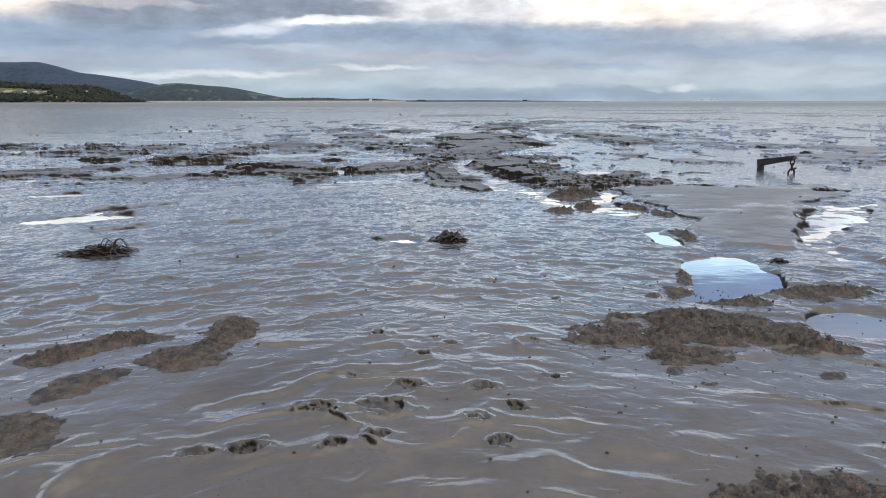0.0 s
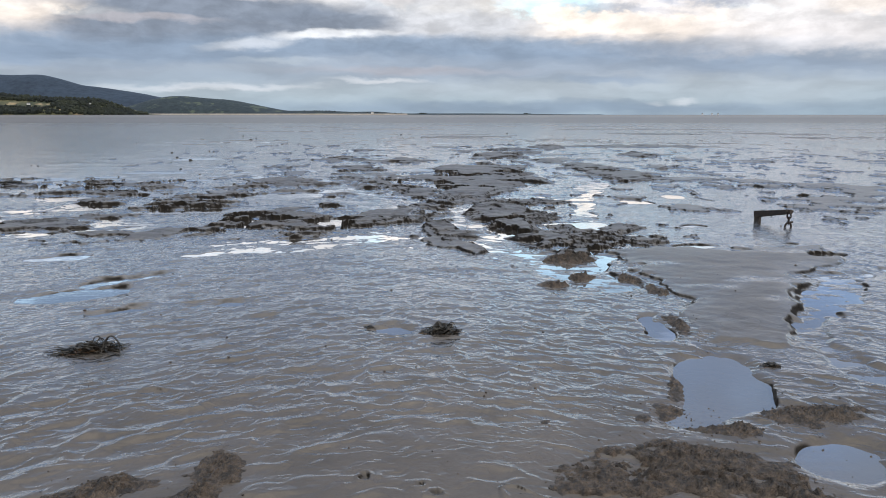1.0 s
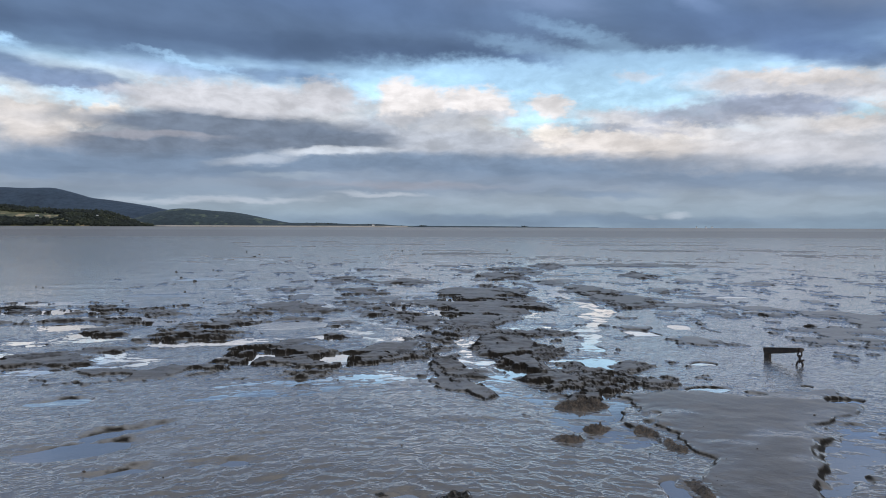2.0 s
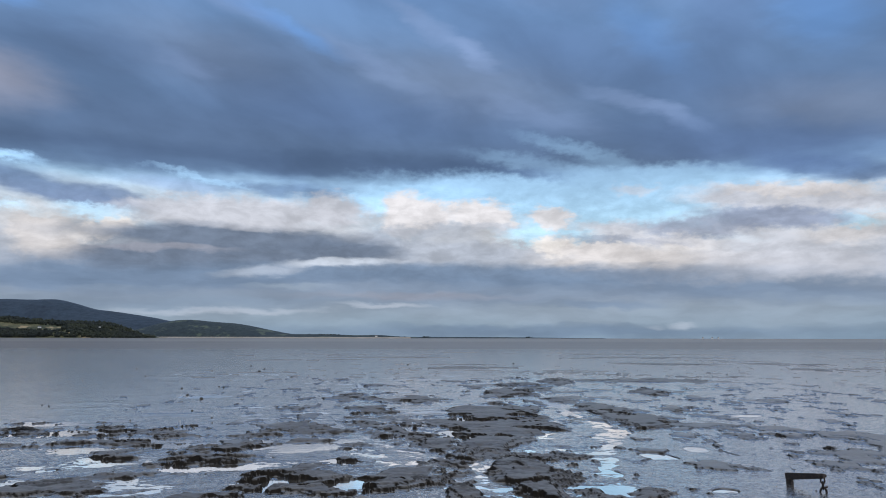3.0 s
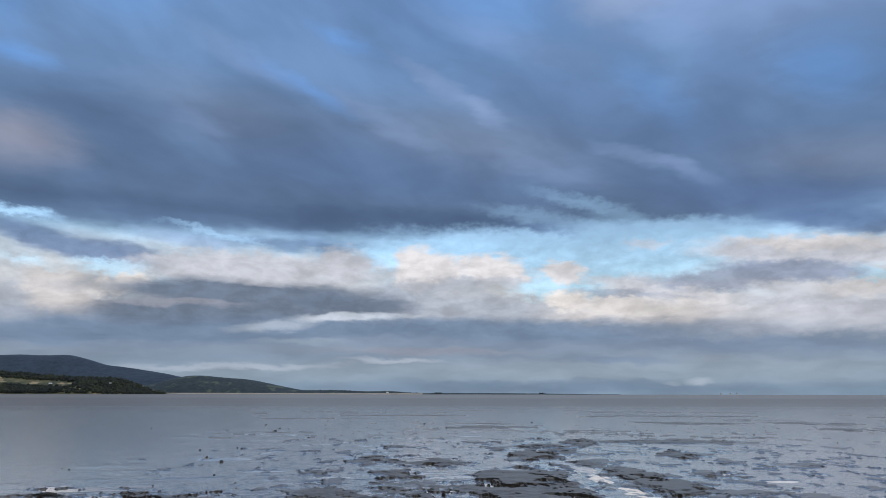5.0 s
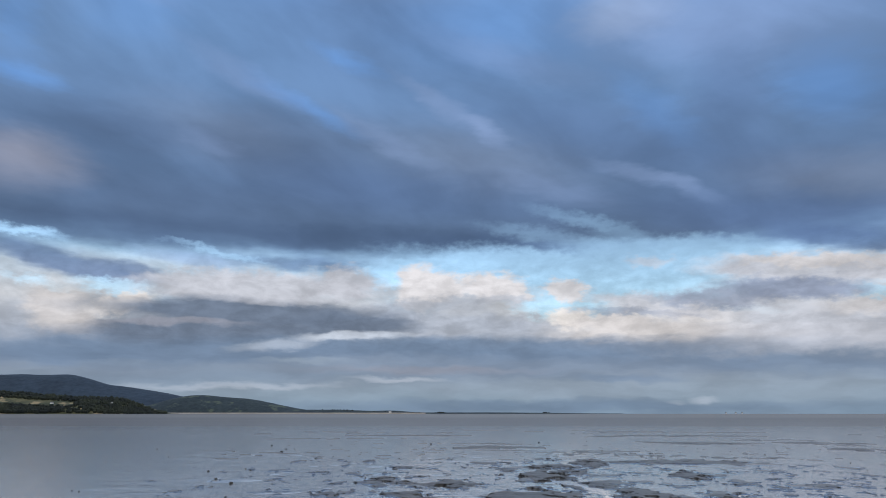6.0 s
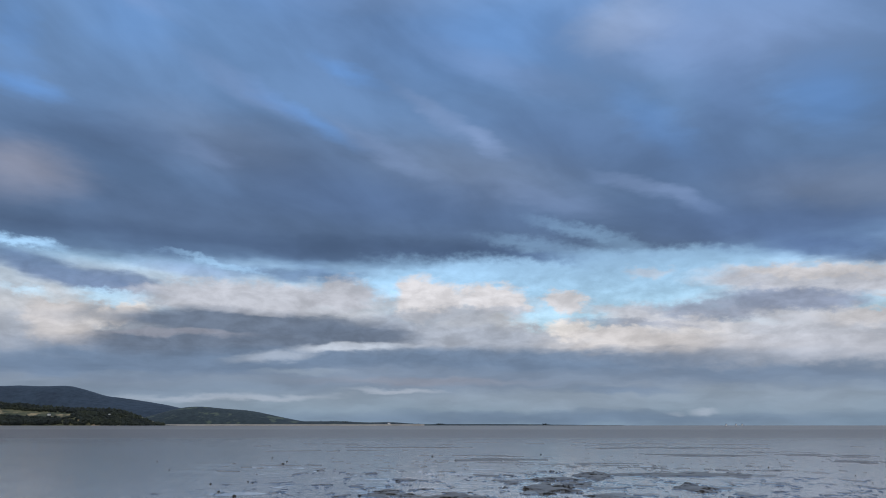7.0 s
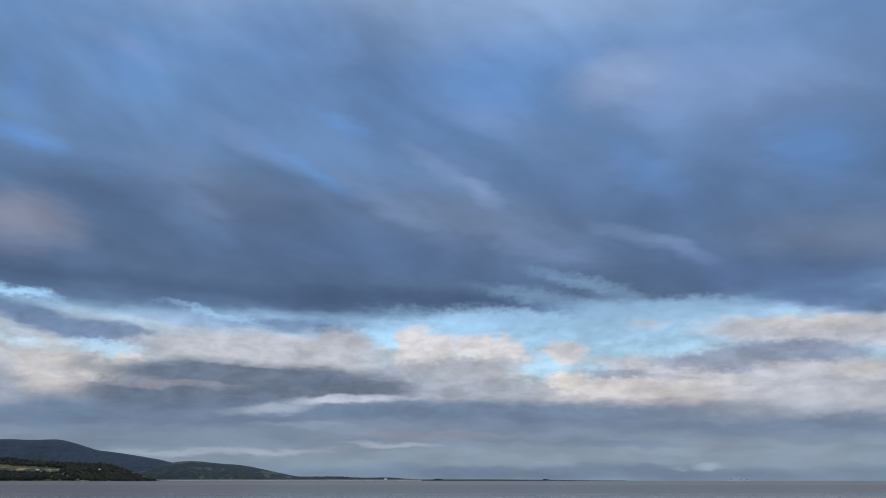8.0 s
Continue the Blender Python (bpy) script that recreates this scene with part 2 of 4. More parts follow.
    tufts = n.ramp(n.noise(n.vector("MULTIPLY", v, (0.42, 0.8, 0)), 1.0, 5.0, 0.6, 0.3).outputs[0], 0.3, 0.7, 0.86, 1.13)
    thin = n.math("MULTIPLY", thin, n.math("ADD", 1.0, n.math("MULTIPLY", n.math("SUBTRACT", tufts, 1.0), n.ramp(height, 3.5, 7.0))))
    upper = n.ramp(height, 11.0, 15.5)
    detail = n.mix(upper, thin, folds)
    colour = n.mix(1.0, colour, detail, "MULTIPLY")
    colour = n.mix(1.0, colour, (0.94, 1.0, 1.035, 1), "MULTIPLY")
    # Towards the sun, behind the view, the deck is lit through.
    lit = n.ramp(y, 0.1, -0.8, 0.0, 0.45)
    colour = n.mix(lit, colour, srgb(204, 205, 207))
    world.node_tree.links.new(colour, back.inputs[0])
    back.inputs[1].default_value = 1.0


build_sky()
sun = new("sun", bpy.data.lights.new("sun", "SUN"))
sun.data.energy, sun.data.angle, sun.data.color = 0.5, radians(14), (1.0, 0.93, 0.85)
sun.matrix_world = look((0, 0, 0), (-math.sin(SUN_AZIMUTH) * math.cos(SUN_HEIGHT), -math.cos(SUN_AZIMUTH) * math.cos(SUN_HEIGHT), -math.sin(SUN_HEIGHT)))


# ---- materials ----
def material(name):
    mat = bpy.data.materials.new(name)
    mat.use_nodes = True
    return mat, Nodes(mat.node_tree), mat.node_tree.nodes["Principled BSDF"]


def mud_material():
    """Wet silty mud: a grey-brown skin under a film of water, dull on drained tops, dark and rough where it is churned,
    pale sand far out. Sheen farther off and shade on steep fronts are put into the colour.
    """
    mat, n, skin = material("wet_mud")
    place = n.add("ShaderNodeTexCoord").outputs["Object"]
    churn = n.add("ShaderNodeAttribute", attribute_name="churn").outputs["Fac"]
    drained = n.add("ShaderNodeAttribute", attribute_name="drained").outputs["Fac"]
    broad = n.noise(place, 0.55, 5.0).outputs[0]
    grain = n.noise(place, 42.0, 4.0, 0.65).outputs[0]
    patch = n.noise(n.vector("MULTIPLY", place, (1, 1.6, 1)), 3.2, 5.0, 0.6).outputs[0]
    px, py, pz = n.add("ShaderNodeSeparateXYZ", {0: place}).outputs
    colour = n.mix(n.ramp(broad, 0.32, 0.68), (0.094, 0.077, 0.065, 1), (0.137, 0.114, 0.098, 1))
    colour = n.mix(n.ramp(patch, 0.45, 0.75, 0.0, 0.6), colour, (0.056, 0.048, 0.042, 1))
    # Sky sheen on the farther mud is put into its colour, paler with distance.
    brightened_silt = n.mix(n.ramp(broad, 0.3, 0.7), (0.185, 0.176, 0.168, 1), (0.240, 0.229, 0.219, 1))
    colour = n.mix(n.ramp(n.math("ADD", py, n.math("MULTIPLY", broad, 1.4)), 3.0, 7.0, 0.1, 0.9), colour, brightened_silt)
    colour = n.mix(n.ramp(grain, 0.35, 0.75, 0.0, 0.35), colour, (0.075, 0.064, 0.055, 1))
    bare = n.mix(n.ramp(patch, 0.35, 0.7), (0.095, 0.086, 0.080, 1), (0.150, 0.137, 0.128, 1))
    colour = n.mix(drained, colour, bare)
    # Crumbling mud, with the shade of steep fronts put into its dark colour.
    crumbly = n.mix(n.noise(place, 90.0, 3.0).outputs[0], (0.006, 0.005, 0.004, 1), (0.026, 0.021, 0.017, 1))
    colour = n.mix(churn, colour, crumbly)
    rough = n.math("ADD", n.ramp(patch, 0.3, 0.7, 0.20, 0.34), n.math("MULTIPLY", grain, 0.12))
    rough = n.math("ADD", rough, n.math("ADD", n.math("MULTIPLY", churn, 0.3), n.math("MULTIPLY", drained, 0.10)))
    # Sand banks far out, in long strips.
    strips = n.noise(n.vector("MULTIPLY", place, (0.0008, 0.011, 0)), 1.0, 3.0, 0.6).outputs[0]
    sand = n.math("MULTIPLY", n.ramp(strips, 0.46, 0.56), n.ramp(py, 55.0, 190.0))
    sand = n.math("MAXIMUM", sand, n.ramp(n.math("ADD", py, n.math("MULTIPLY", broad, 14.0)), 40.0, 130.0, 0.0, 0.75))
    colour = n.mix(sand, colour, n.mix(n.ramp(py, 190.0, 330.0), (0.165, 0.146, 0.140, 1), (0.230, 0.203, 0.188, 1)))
    rough = n.math("ADD", rough, n.math("MULTIPLY", sand, 0.42))
    # Relief: crests that bend back to both sides, finer close in, long bars farther out.
    bend = n.math("ADD", py, n.math("MULTIPLY", n.math("SQRT", n.math("ADD", n.math("MULTIPLY", px, px), 0.15)), 0.30))
    bent = n.add("ShaderNodeCombineXYZ", {0: px, 1: bend}).outputs[0]
    bent = n.vector("MULTIPLY_ADD", n.vector("SUBTRACT", n.noise(bent, 4.0, 3.0, 0.6).outputs[1], (0.5, 0.5, 0.5)), (0.22, 0.16, 0), bent)
    scales = n.noise(n.vector("MULTIPLY", bent, (6.5, 11.0, 0)), 1.0, 2.0, 0.4).outputs[0]
    scales = n.ramp(n.math("ABSOLUTE", n.math("SUBTRACT", scales, 0.5)), 0.24, 0.0)
    dashes = n.noise(n.vector("MULTIPLY", bent, (14.0, 22.0, 0)), 1.0, 2.0, 0.45).outputs[0]
    dashes = n.ramp(n.math("ABSOLUTE", n.math("SUBTRACT", dashes, 0.5)), 0.18, 0.0)
    bars = n.noise(n.vector("MULTIPLY", place, (1.6, 4.0, 1)), 1.0, 4.0, 0.62, 0.5).outputs[0]
    swell = n.math("ADD", n.math("MULTIPLY", scales, n.ramp(py, 1.8, 3.0, 0.15, 0.4)), n.math("MULTIPLY", dashes, n.ramp(py, 1.6, 3.0, 0.08, 0.3)))
    swell = n.math("MULTIPLY", swell, n.math("MULTIPLY", n.ramp(drained, 0.0, 1.0, 1.0, 0.12), n.ramp(py, 7.0, 16.0, 1.0, 0.35)))
    swell = n.math("ADD", swell, n.math("MULTIPLY", bars, n.ramp(py, 9.0, 16.0, 0.0, 1.8)))
    film = n.add("ShaderNodeBump", {"Strength": 0.7, "Distance": 0.008, "Height": swell})
    fine = n.noise(n.vector("MULTIPLY", place, (1, 1.7, 1)), 26.0, 3.0, 0.6).outputs[0]
    relief = n.math("ADD", n.math("MULTIPLY", fine, 0.8), n.math("MULTIPLY", grain, n.math("ADD", 0.25, churn)))
    bump = n.add("ShaderNodeBump", {"Strength": 0.55, "Distance": 0.004, "Height": relief, "Normal": film.outputs[0]})
    wet = n.math("MULTIPLY", n.ramp(churn, 0.0, 0.85, 1.0, 0.02), n.math("SUBTRACT", n.ramp(py, 14.0, 45.0, 1.0, 0.78), n.math("MULTIPLY", sand, 0.5)))
    wet = n.math("MULTIPLY", wet, n.ramp(drained, 0.0, 1.0, 1.0, 0.15))
    # The film of water mirrors more the flatter it is seen.
    facing = n.add("ShaderNodeLayerWeight", {"Blend": 0.5, "Normal": film.outputs[0]}).outputs["Facing"]
    gloss = n.math("MULTIPLY", wet, n.ramp(facing, 0.52, 0.90, 0.02, 0.98))
    shine = n.add("ShaderNodeBsdfGlossy", {"Roughness": n.math("ADD", n.ramp(py, 2.2, 4.5, 0.20, 0.11), n.math("MULTIPLY", drained, 0.18)), "Normal": film.outputs[0]})
    both = n.add("ShaderNodeMixShader", {0: gloss, 1: skin.outputs[0], 2: shine.outputs[0]})
    n.tree.links.new(both.outputs[0], n.tree.nodes["Material Output"].inputs[0])
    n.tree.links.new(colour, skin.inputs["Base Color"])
    n.tree.links.new(rough, skin.inputs["Roughness"])
    n.tree.links.new(bump.outputs[0], skin.inputs["Normal"])
    skin.inputs["IOR"].default_value = 1.25
    n.tree.links.new(n.math("SUBTRACT", 0.5, n.math("MULTIPLY", churn, 0.36)), skin.inputs["Specular IOR Level"])
    return mat


def water_material():
    """A clear skin of silty water: it mirrors by its angle and lets the mud below show."""
    mat, n, skin = material("shallow_water")
    n.tree.nodes.remove(skin)
    place = n.add("ShaderNodeTexCoord").outputs["Object"]
    wave = n.noise(n.vector("MULTIPLY", place, (0.6, 1.0, 1)), 9.0, 2.0).outputs[0]
    py = n.add("ShaderNodeSeparateXYZ", {0: place}).outputs[1]
    chop = n.noise(n.vector("MULTIPLY", place, (9.0, 30.0, 1)), 1.0, 3.0, 0.6, 0.5).outputs[0]
    wave = n.math("ADD", wave, n.math("MULTIPLY", chop, n.ramp(py, 3.9, 4.6, 0.0, 0.6)))
    bump = n.add("ShaderNodeBump", {"Strength": 0.16, "Distance": 0.004, "Height": wave})
    shine = n.add("ShaderNodeBsdfGlossy", {"Color": (1, 1, 1, 1), "Roughness": 0.03, "Normal": bump.outputs[0]})
    clear = n.add("ShaderNodeBsdfTransparent", {"Color": (0.80, 0.77, 0.73, 1)})
    facing = n.add("ShaderNodeLayerWeight", {"Blend": 0.5, "Normal": bump.outputs[0]}).outputs["Facing"]
    edge = n.ramp(facing, 0.38, 0.92, 0.03, 0.98)
    brightened_silt = n.add("ShaderNodeBsdfDiffuse", {"Color": (0.250, 0.228, 0.212, 1)})
    body = n.add("ShaderNodeMixShader", {0: 0.6, 1: clear.outputs[0], 2: brightened_silt.outputs[0]})
    both = n.add("ShaderNodeMixShader", {0: edge, 1: body.outputs[0], 2: shine.outputs[0]})
    n.tree.links.new(both.outputs[0], n.tree.nodes["Material Output"].inputs[0])
    return mat


def rough_material(name, dark, light, scale, rough=0.6, depth=0.01, strength=0.7, spots=None, wet=0.0):
    """A rough natural surface of two mixed colours with grain, and spots of a third."""
    mat, n, skin = material(name)
    place = n.add("ShaderNodeTexCoord").outputs["Object"]
    broad = n.noise(place, scale, 5.0, 0.6).outputs[0]
    grain = n.noise(place, scale * 6, 4.0, 0.65).outputs[0]
    colour = n.mix(n.ramp(broad, 0.33, 0.67), (*dark, 1), (*light, 1))
    colour = n.mix(n.ramp(grain, 0.4, 0.75, 0.0, 0.5), colour, (*(c * 0.55 for c in dark), 1))
    if spots:
        colour = n.mix(n.ramp(n.noise(place, scale * 1.7, 3.0).outputs[0], 0.56, 0.66), colour, (*spots, 1))
    height = n.math("ADD", broad, n.math("MULTIPLY", grain, 0.5))
    bump = n.add("ShaderNodeBump", {"Strength": strength, "Distance": depth, "Height": height})
    n.tree.links.new(colour, skin.inputs["Base Color"])
    n.tree.links.new(n.ramp(grain, 0.2, 0.8, rough - 0.15, min(1.0, rough + 0.15)), skin.inputs["Roughness"])
    n.tree.links.new(bump.outputs[0], skin.inputs["Normal"])
    skin.inputs["Coat Weight"].default_value = wet
    skin.inputs["Coat Roughness"].default_value = 0.25
    return mat


MUD = mud_material()
WATER = water_material()
CLOD = rough_material("churned_mud", (0.020, 0.0135, 0.0095), (0.118, 0.084, 0.060), 34.0, 0.55, 0.012, 1.0, wet=0.12)
WEED = rough_material("seaweed", (0.007, 0.006, 0.004), (0.024, 0.017, 0.010), 40.0, 0.45, 0.003, 0.6, wet=0.15)
WEED_BROWN = rough_material("brown_seaweed", (0.045, 0.022, 0.010), (0.10, 0.055, 0.022), 40.0, 0.45, 0.003, 0.6, wet=0.3)
STONE = rough_material("dark_stone", (0.018, 0.017, 0.016), (0.05, 0.047, 0.042), 14.0, 0.6, 0.01)
IRON = rough_material("rusted_iron", (0.009, 0.007, 0.006), (0.034, 0.019, 0.013), 30.0, 0.7, 0.004, 0.8)
# The blue haze of distance is put into the moor and field colours.
HAZED_MOOR = rough_material("moorland", (0.017, 0.034, 0.060), (0.026, 0.049, 0.082), 0.006, 0.95, 6.0)
HAZED_FIELDS = rough_material("hazed_hill_fields", (0.018, 0.033, 0.044), (0.030, 0.048, 0.056), 0.009, 0.95, 4.0, spots=(0.075, 0.098, 0.075))
# Sunlight on the headland's fields is painted in as golden tones and spots.
SUNLIT_PASTURE = rough_material("sunlit_pasture", (0.03, 0.042, 0.020), (0.15, 0.135, 0.065), 0.012, 0.95, 3.0, spots=(0.34, 0.26, 0.15))
LEAVES = rough_material("woodland", (0.004, 0.009, 0.008), (0.022, 0.028, 0.012), 0.012, 0.9, 2.0)
SAND = rough_material("pale_sand", (0.30, 0.25, 0.20), (0.42, 0.36, 0.30), 0.02, 0.9, 0.5)
WHITEWASH = rough_material("whitewash", (0.70, 0.69, 0.66), (0.82, 0.81, 0.78), 0.5, 0.8, 0.02)
SLATE = rough_material("roof_slate", (0.06, 0.065, 0.075), (0.11, 0.115, 0.125), 0.8, 0.6, 0.02)


# ---- the mud flat ----
def lattice(ix, iy, seed):
    h = (ix * 374761393 + iy * 668265263 + seed * 974634777) & 0xFFFFFFFF
    h = ((h ^ (h >> 13)) * 1274126177) & 0xFFFFFFFF
    h = ((h ^ (h >> 16)) * 2246822519) & 0xFFFFFFFF
    return ((h ^ (h >> 15)) & 0xFFFFFF) / 8388607.5 - 1.0


def value_noise(x, y, seed=0):
    """Smooth noise from -1 to 1 on arrays."""
    fx, fy = np.floor(x), np.floor(y)
    ix, iy = fx.astype(np.int64), fy.astype(np.int64)
    u, v = x - fx, y - fy
    u, v = u * u * u * (u * (u * 6 - 15) + 10), v * v * v * (v * (v * 6 - 15) + 10)
    a = lattice(ix, iy, seed) * (1 - u) + lattice(ix + 1, iy, seed) * u
    b = lattice(ix, iy + 1, seed) * (1 - u) + lattice(ix + 1, iy + 1, seed) * u
    return a * (1 - v) + b * v


def fractal(x, y, octaves, seed=0, gain=0.5):
    total, size, norm = 0.0, 1.0, 0.0
    for k in range(octaves):
        c, s = math.cos(0.6 * k), math.sin(0.6 * k)
        total = total + size * value_noise((x * c - y * s) * 2 ** k, (x * s + y * c) * 2 ** k, seed + 17 * k)
        norm += size
        size *= gain
    return total / norm


def smooth(low, high, x):
    t = np.clip((x - low) / (high - low), 0, 1)
    return t * t * (3 - 2 * t)


def inside(x, y, row, wobble):
    """How far points lie inside an ellipse (cx, cy, rx, ry, degrees), in metres, with an uneven outline."""
    cx, cy, rx, ry, turn = row[:5]
    c, s = math.cos(radians(turn)), math.sin(radians(turn))
    u, v = ((x - cx) * c + (y - cy) * s) / rx, (-(x - cx) * s + (y - cy) * c) / ry
    return (1 - np.sqrt(u * u + v * v)) * min(rx, ry) + wobble


def along(x, y, line, wobble):
    """How far points lie inside a winding channel through (x, y, half width)."""
    best = np.full(x.shape, -9.0)
    for (x0, y0, w0), (x1, y1, w1) in zip(line, line[1:]):
        dx, dy = x1 - x0, y1 - y0
        t = np.clip(((x - x0) * dx + (y - y0) * dy) / (dx * dx + dy * dy), 0, 1)
        d = w0 + (w1 - w0) * t - np.hypot(x - x0 - t * dx, y - y0 - t * dy)
        best = np.maximum(best, d)
    return best + wobble


# Banks of smooth mud with broken edges: height, then the corners of the outline.
GULLY_BANKS = [
    (0.056, (0.34, 8.4), (0.42, 7.6), (0.46, 6.95), (0.62, 6.35), (0.78, 6.1), (1.05, 6.1), (1.17, 6.3), (0.98, 6.7), (1.05, 7.6), (1.05, 8.5), (0.75, 9.0)),
    (0.036, (0.98, 5.85), (1.31, 6.33), (1.6, 6.33), (1.52, 6.0), (1.34, 5.8), (1.11, 5.65)),
    (0.036, (-0.15, 7.04), (0.05, 7.21), (0.27, 6.65), (0.40, 5.9), (0.27, 5.5), (0.06, 5.95)),
]
CENTRE_BANKS = [
    (0.040, (-0.46, 12.4), (0.14, 15.1), (0.98, 16.4), (1.92, 15.2), (1.75, 12.5), (2.2, 12.1), (1.5, 11.0), (0.75, 9.7), (0.42, 9.1), (0.06, 10.5)),
    (0.037, (-1.32, 11.6), (-1.0, 12.2), (-0.2, 11.2), (0.15, 9.7), (-0.15, 9.1), (-0.5, 9.6), (-0.9, 10.6)),
    (0.050, (2.75, 15.6), (2.86, 14.2), (2.84, 12.9), (2.98, 12.2), (2.95, 11.5), (3.3, 11.5), (4.0, 12.3), (4.0, 13.6), (3.5, 15.4), (3.1, 16.2)),
]
FAR_BANKS = [
    (0.050, (0.9, 18.8), (1.6, 20.6), (2.5, 19.0), (2.3, 17.8), (1.2, 17.4)), (0.050, (3.0, 23.5), (4.0, 26.0), (4.6, 23.6), (3.7, 21.6)),
    (0.044, (5.0, 19.2), (6.3, 21.8), (6.3, 18.7), (5.2, 17.8)), (0.044, (-1.7, 16.5), (-1.0, 18.0), (-0.3, 17.3), (-0.9, 15.9)),
    (0.039, (-2.4, 14.9), (-1.5, 15.3), (-1.1, 14.1), (-1.9, 13.4)), (0.039, (-3.2, 16.6), (-2.9, 18.7), (-2.2, 18.8), (-2.3, 17.0)),
    (0.033, (-3.5, 11.9), (-2.8, 12.6), (-2.1, 11.9), (-2.4, 11.3), (-3.1, 11.2)), (0.044, (-4.1, 23.4), (-3.8, 25.0), (-3.4, 24.6)),
    (0.044, (-6.4, 25.4), (-6.0, 27.0), (-5.5, 25.8)), (0.055, (-1.8, 33.0), (1.0, 36.0), (4.0, 34.0), (1.0, 32.4)),
]
WEST_BANKS = [
    (0.036, (-1.85, 7.0), (-1.44, 7.55), (-0.25, 8.57), (-0.14, 8.13), (-0.34, 7.36), (-0.61, 7.03), (-1.64, 6.85)),
    (0.030, (-3.79, 6.34), (-3.6, 6.7), (-2.67, 6.75), (-2.11, 6.95), (-2.04, 6.55), (-2.48, 6.23), (-3.35, 6.15)),
    (0.027, (-3.83, 9.45), (-3.2, 9.9), (-2.5, 10.2), (-2.7, 9.35), (-3.4, 9.05)), (0.027, (-5.0, 9.35), (-4.2, 9.8), (-3.7, 9.4), (-4.67, 8.8)),
    (0.027, (-4.3, 7.6), (-4.0, 8.1), (-3.3, 8.25), (-2.9, 7.95), (-3.4, 7.72)), (0.030, (-2.6, 7.6), (-2.0, 8.5), (-1.4, 9.15), (-1.1, 8.9), (-2.2, 7.4)),
]
EAST_BANK = (0.024, (1.45, 5.9), (1.38, 5.4), (1.38, 5.05), (1.48, 4.76), (1.50, 4.4), (1.42, 4.1), (1.35, 3.75), (1.3, 3.45), (1.55, 3.4), (1.85, 3.5), (2.1, 4.0),
             (2.4, 4.45), (2.9, 5.0), (3.4, 5.6), (3.3, 6.1), (2.4, 5.95), (1.9, 6.2))
# Pools: centre, half sizes, turn, depth.
NEAR_POOLS = [
    (1.22, 3.02, 0.23, 0.50, -25, 0.03), (0.98, 2.72, 0.22, 0.14, 10, 0.025), (1.22, 3.82, 0.10, 0.24, -8, 0.03), (1.36, 2.40, 0.26, 0.18, 30, 0.025), (1.28, 5.3, 0.07, 0.33, -12, 0.03),
    (-0.55, 1.80, 0.2, 0.15, 40, 0.008), (-0.9, 2.40, 0.14, 0.09, 30, 0.008), (-2.3, 4.45, 0.42, 0.15, 18, 0.016), (-1.87, 4.1, 0.24, 0.09, 26, 0.015),
    (-1.33, 4.25, 0.25, 0.07, 10, 0.015), (-0.95, 4.02, 0.17, 0.07, 40, 0.015), (-0.24, 3.76, 0.14, 0.07, -5, 0.016), (-0.15, 2.75, 0.2, 0.09, 10, 0.006),
]
FAR_POOLS = [
    (-3.7, 7.6, 0.38, 0.1, 6, 0.02), (-3.5, 6.9, 0.25, 0.12, 0, 0.02), (-3.1, 7.0, 0.22, 0.07, 16, 0.02), (-2.02, 5.7, 0.36, 0.12, 16, 0.015),
    (-3.15, 5.55, 0.3, 0.13, 22, 0.015), (-2.2, 4.85, 0.4, 0.1, 36, 0.012), (2.25, 6.03, 0.26, 0.13, 0, 0.05), (2.65, 7.1, 0.18, 0.12, 0, 0.02),
    (2.9, 6.55, 0.11, 0.1, 0, 0.02), (3.15, 6.15, 0.1, 0.09, 0, 0.02), (3.2, 5.66, 0.18, 0.1, 12, 0.02), (3.3, 9.6, 0.22, 0.3, 0, 0.02),
    (5.8, 13.6, 0.42, 0.25, 0, 0.02), (1.50, 7.1, 0.17, 0.32, -20, 0.07), (1.15, 12.7, 0.62, 0.16, -8, 0.09), (2.6, 9.1, 0.25, 0.4, 10, 0.02),
]
# Channels: points on the way, each with a half width.
GULLY = [(1.25, 4.35, 0.12), (1.15, 4.8, 0.26), (0.9, 5.35, 0.36), (0.6, 6.1, 0.25), (0.38, 7.0, 0.18), (0.2, 7.8, 0.2), (0.25, 8.5, 0.16), (0.5, 9.15, 0.14), (0.9, 9.4, 0.14), (1.4, 9.75, 0.2)]
CREEKS = [
    [(3.3, 5.0, 0.2), (2.9, 4.88, 0.17), (2.43, 4.37, 0.17), (2.05, 3.84, 0.10), (1.91, 3.54, 0.09), (1.95, 3.1, 0.12)],
    [(1.9, 18.0, 0.35), (2.35, 16.2, 0.4), (2.45, 13.4, 0.26), (2.6, 11.3, 0.3), (2.1, 9.6, 0.22), (1.75, 8.2, 0.12), (1.62, 6.9, 0.1)],
    [(0.1, 7.7, 0.15), (-0.2, 7.2, 0.10), (-0.6, 6.85, 0.10), (-1.4, 6.65, 0.08), (-2.0, 6.75, 0.05)],
    [(0.15, 8.6, 0.12), (-0.3, 8.9, 0.12), (-0.9, 9.6, 0.2), (-1.4, 10.8, 0.3), (-1.9, 12.0, 0.2)],
]
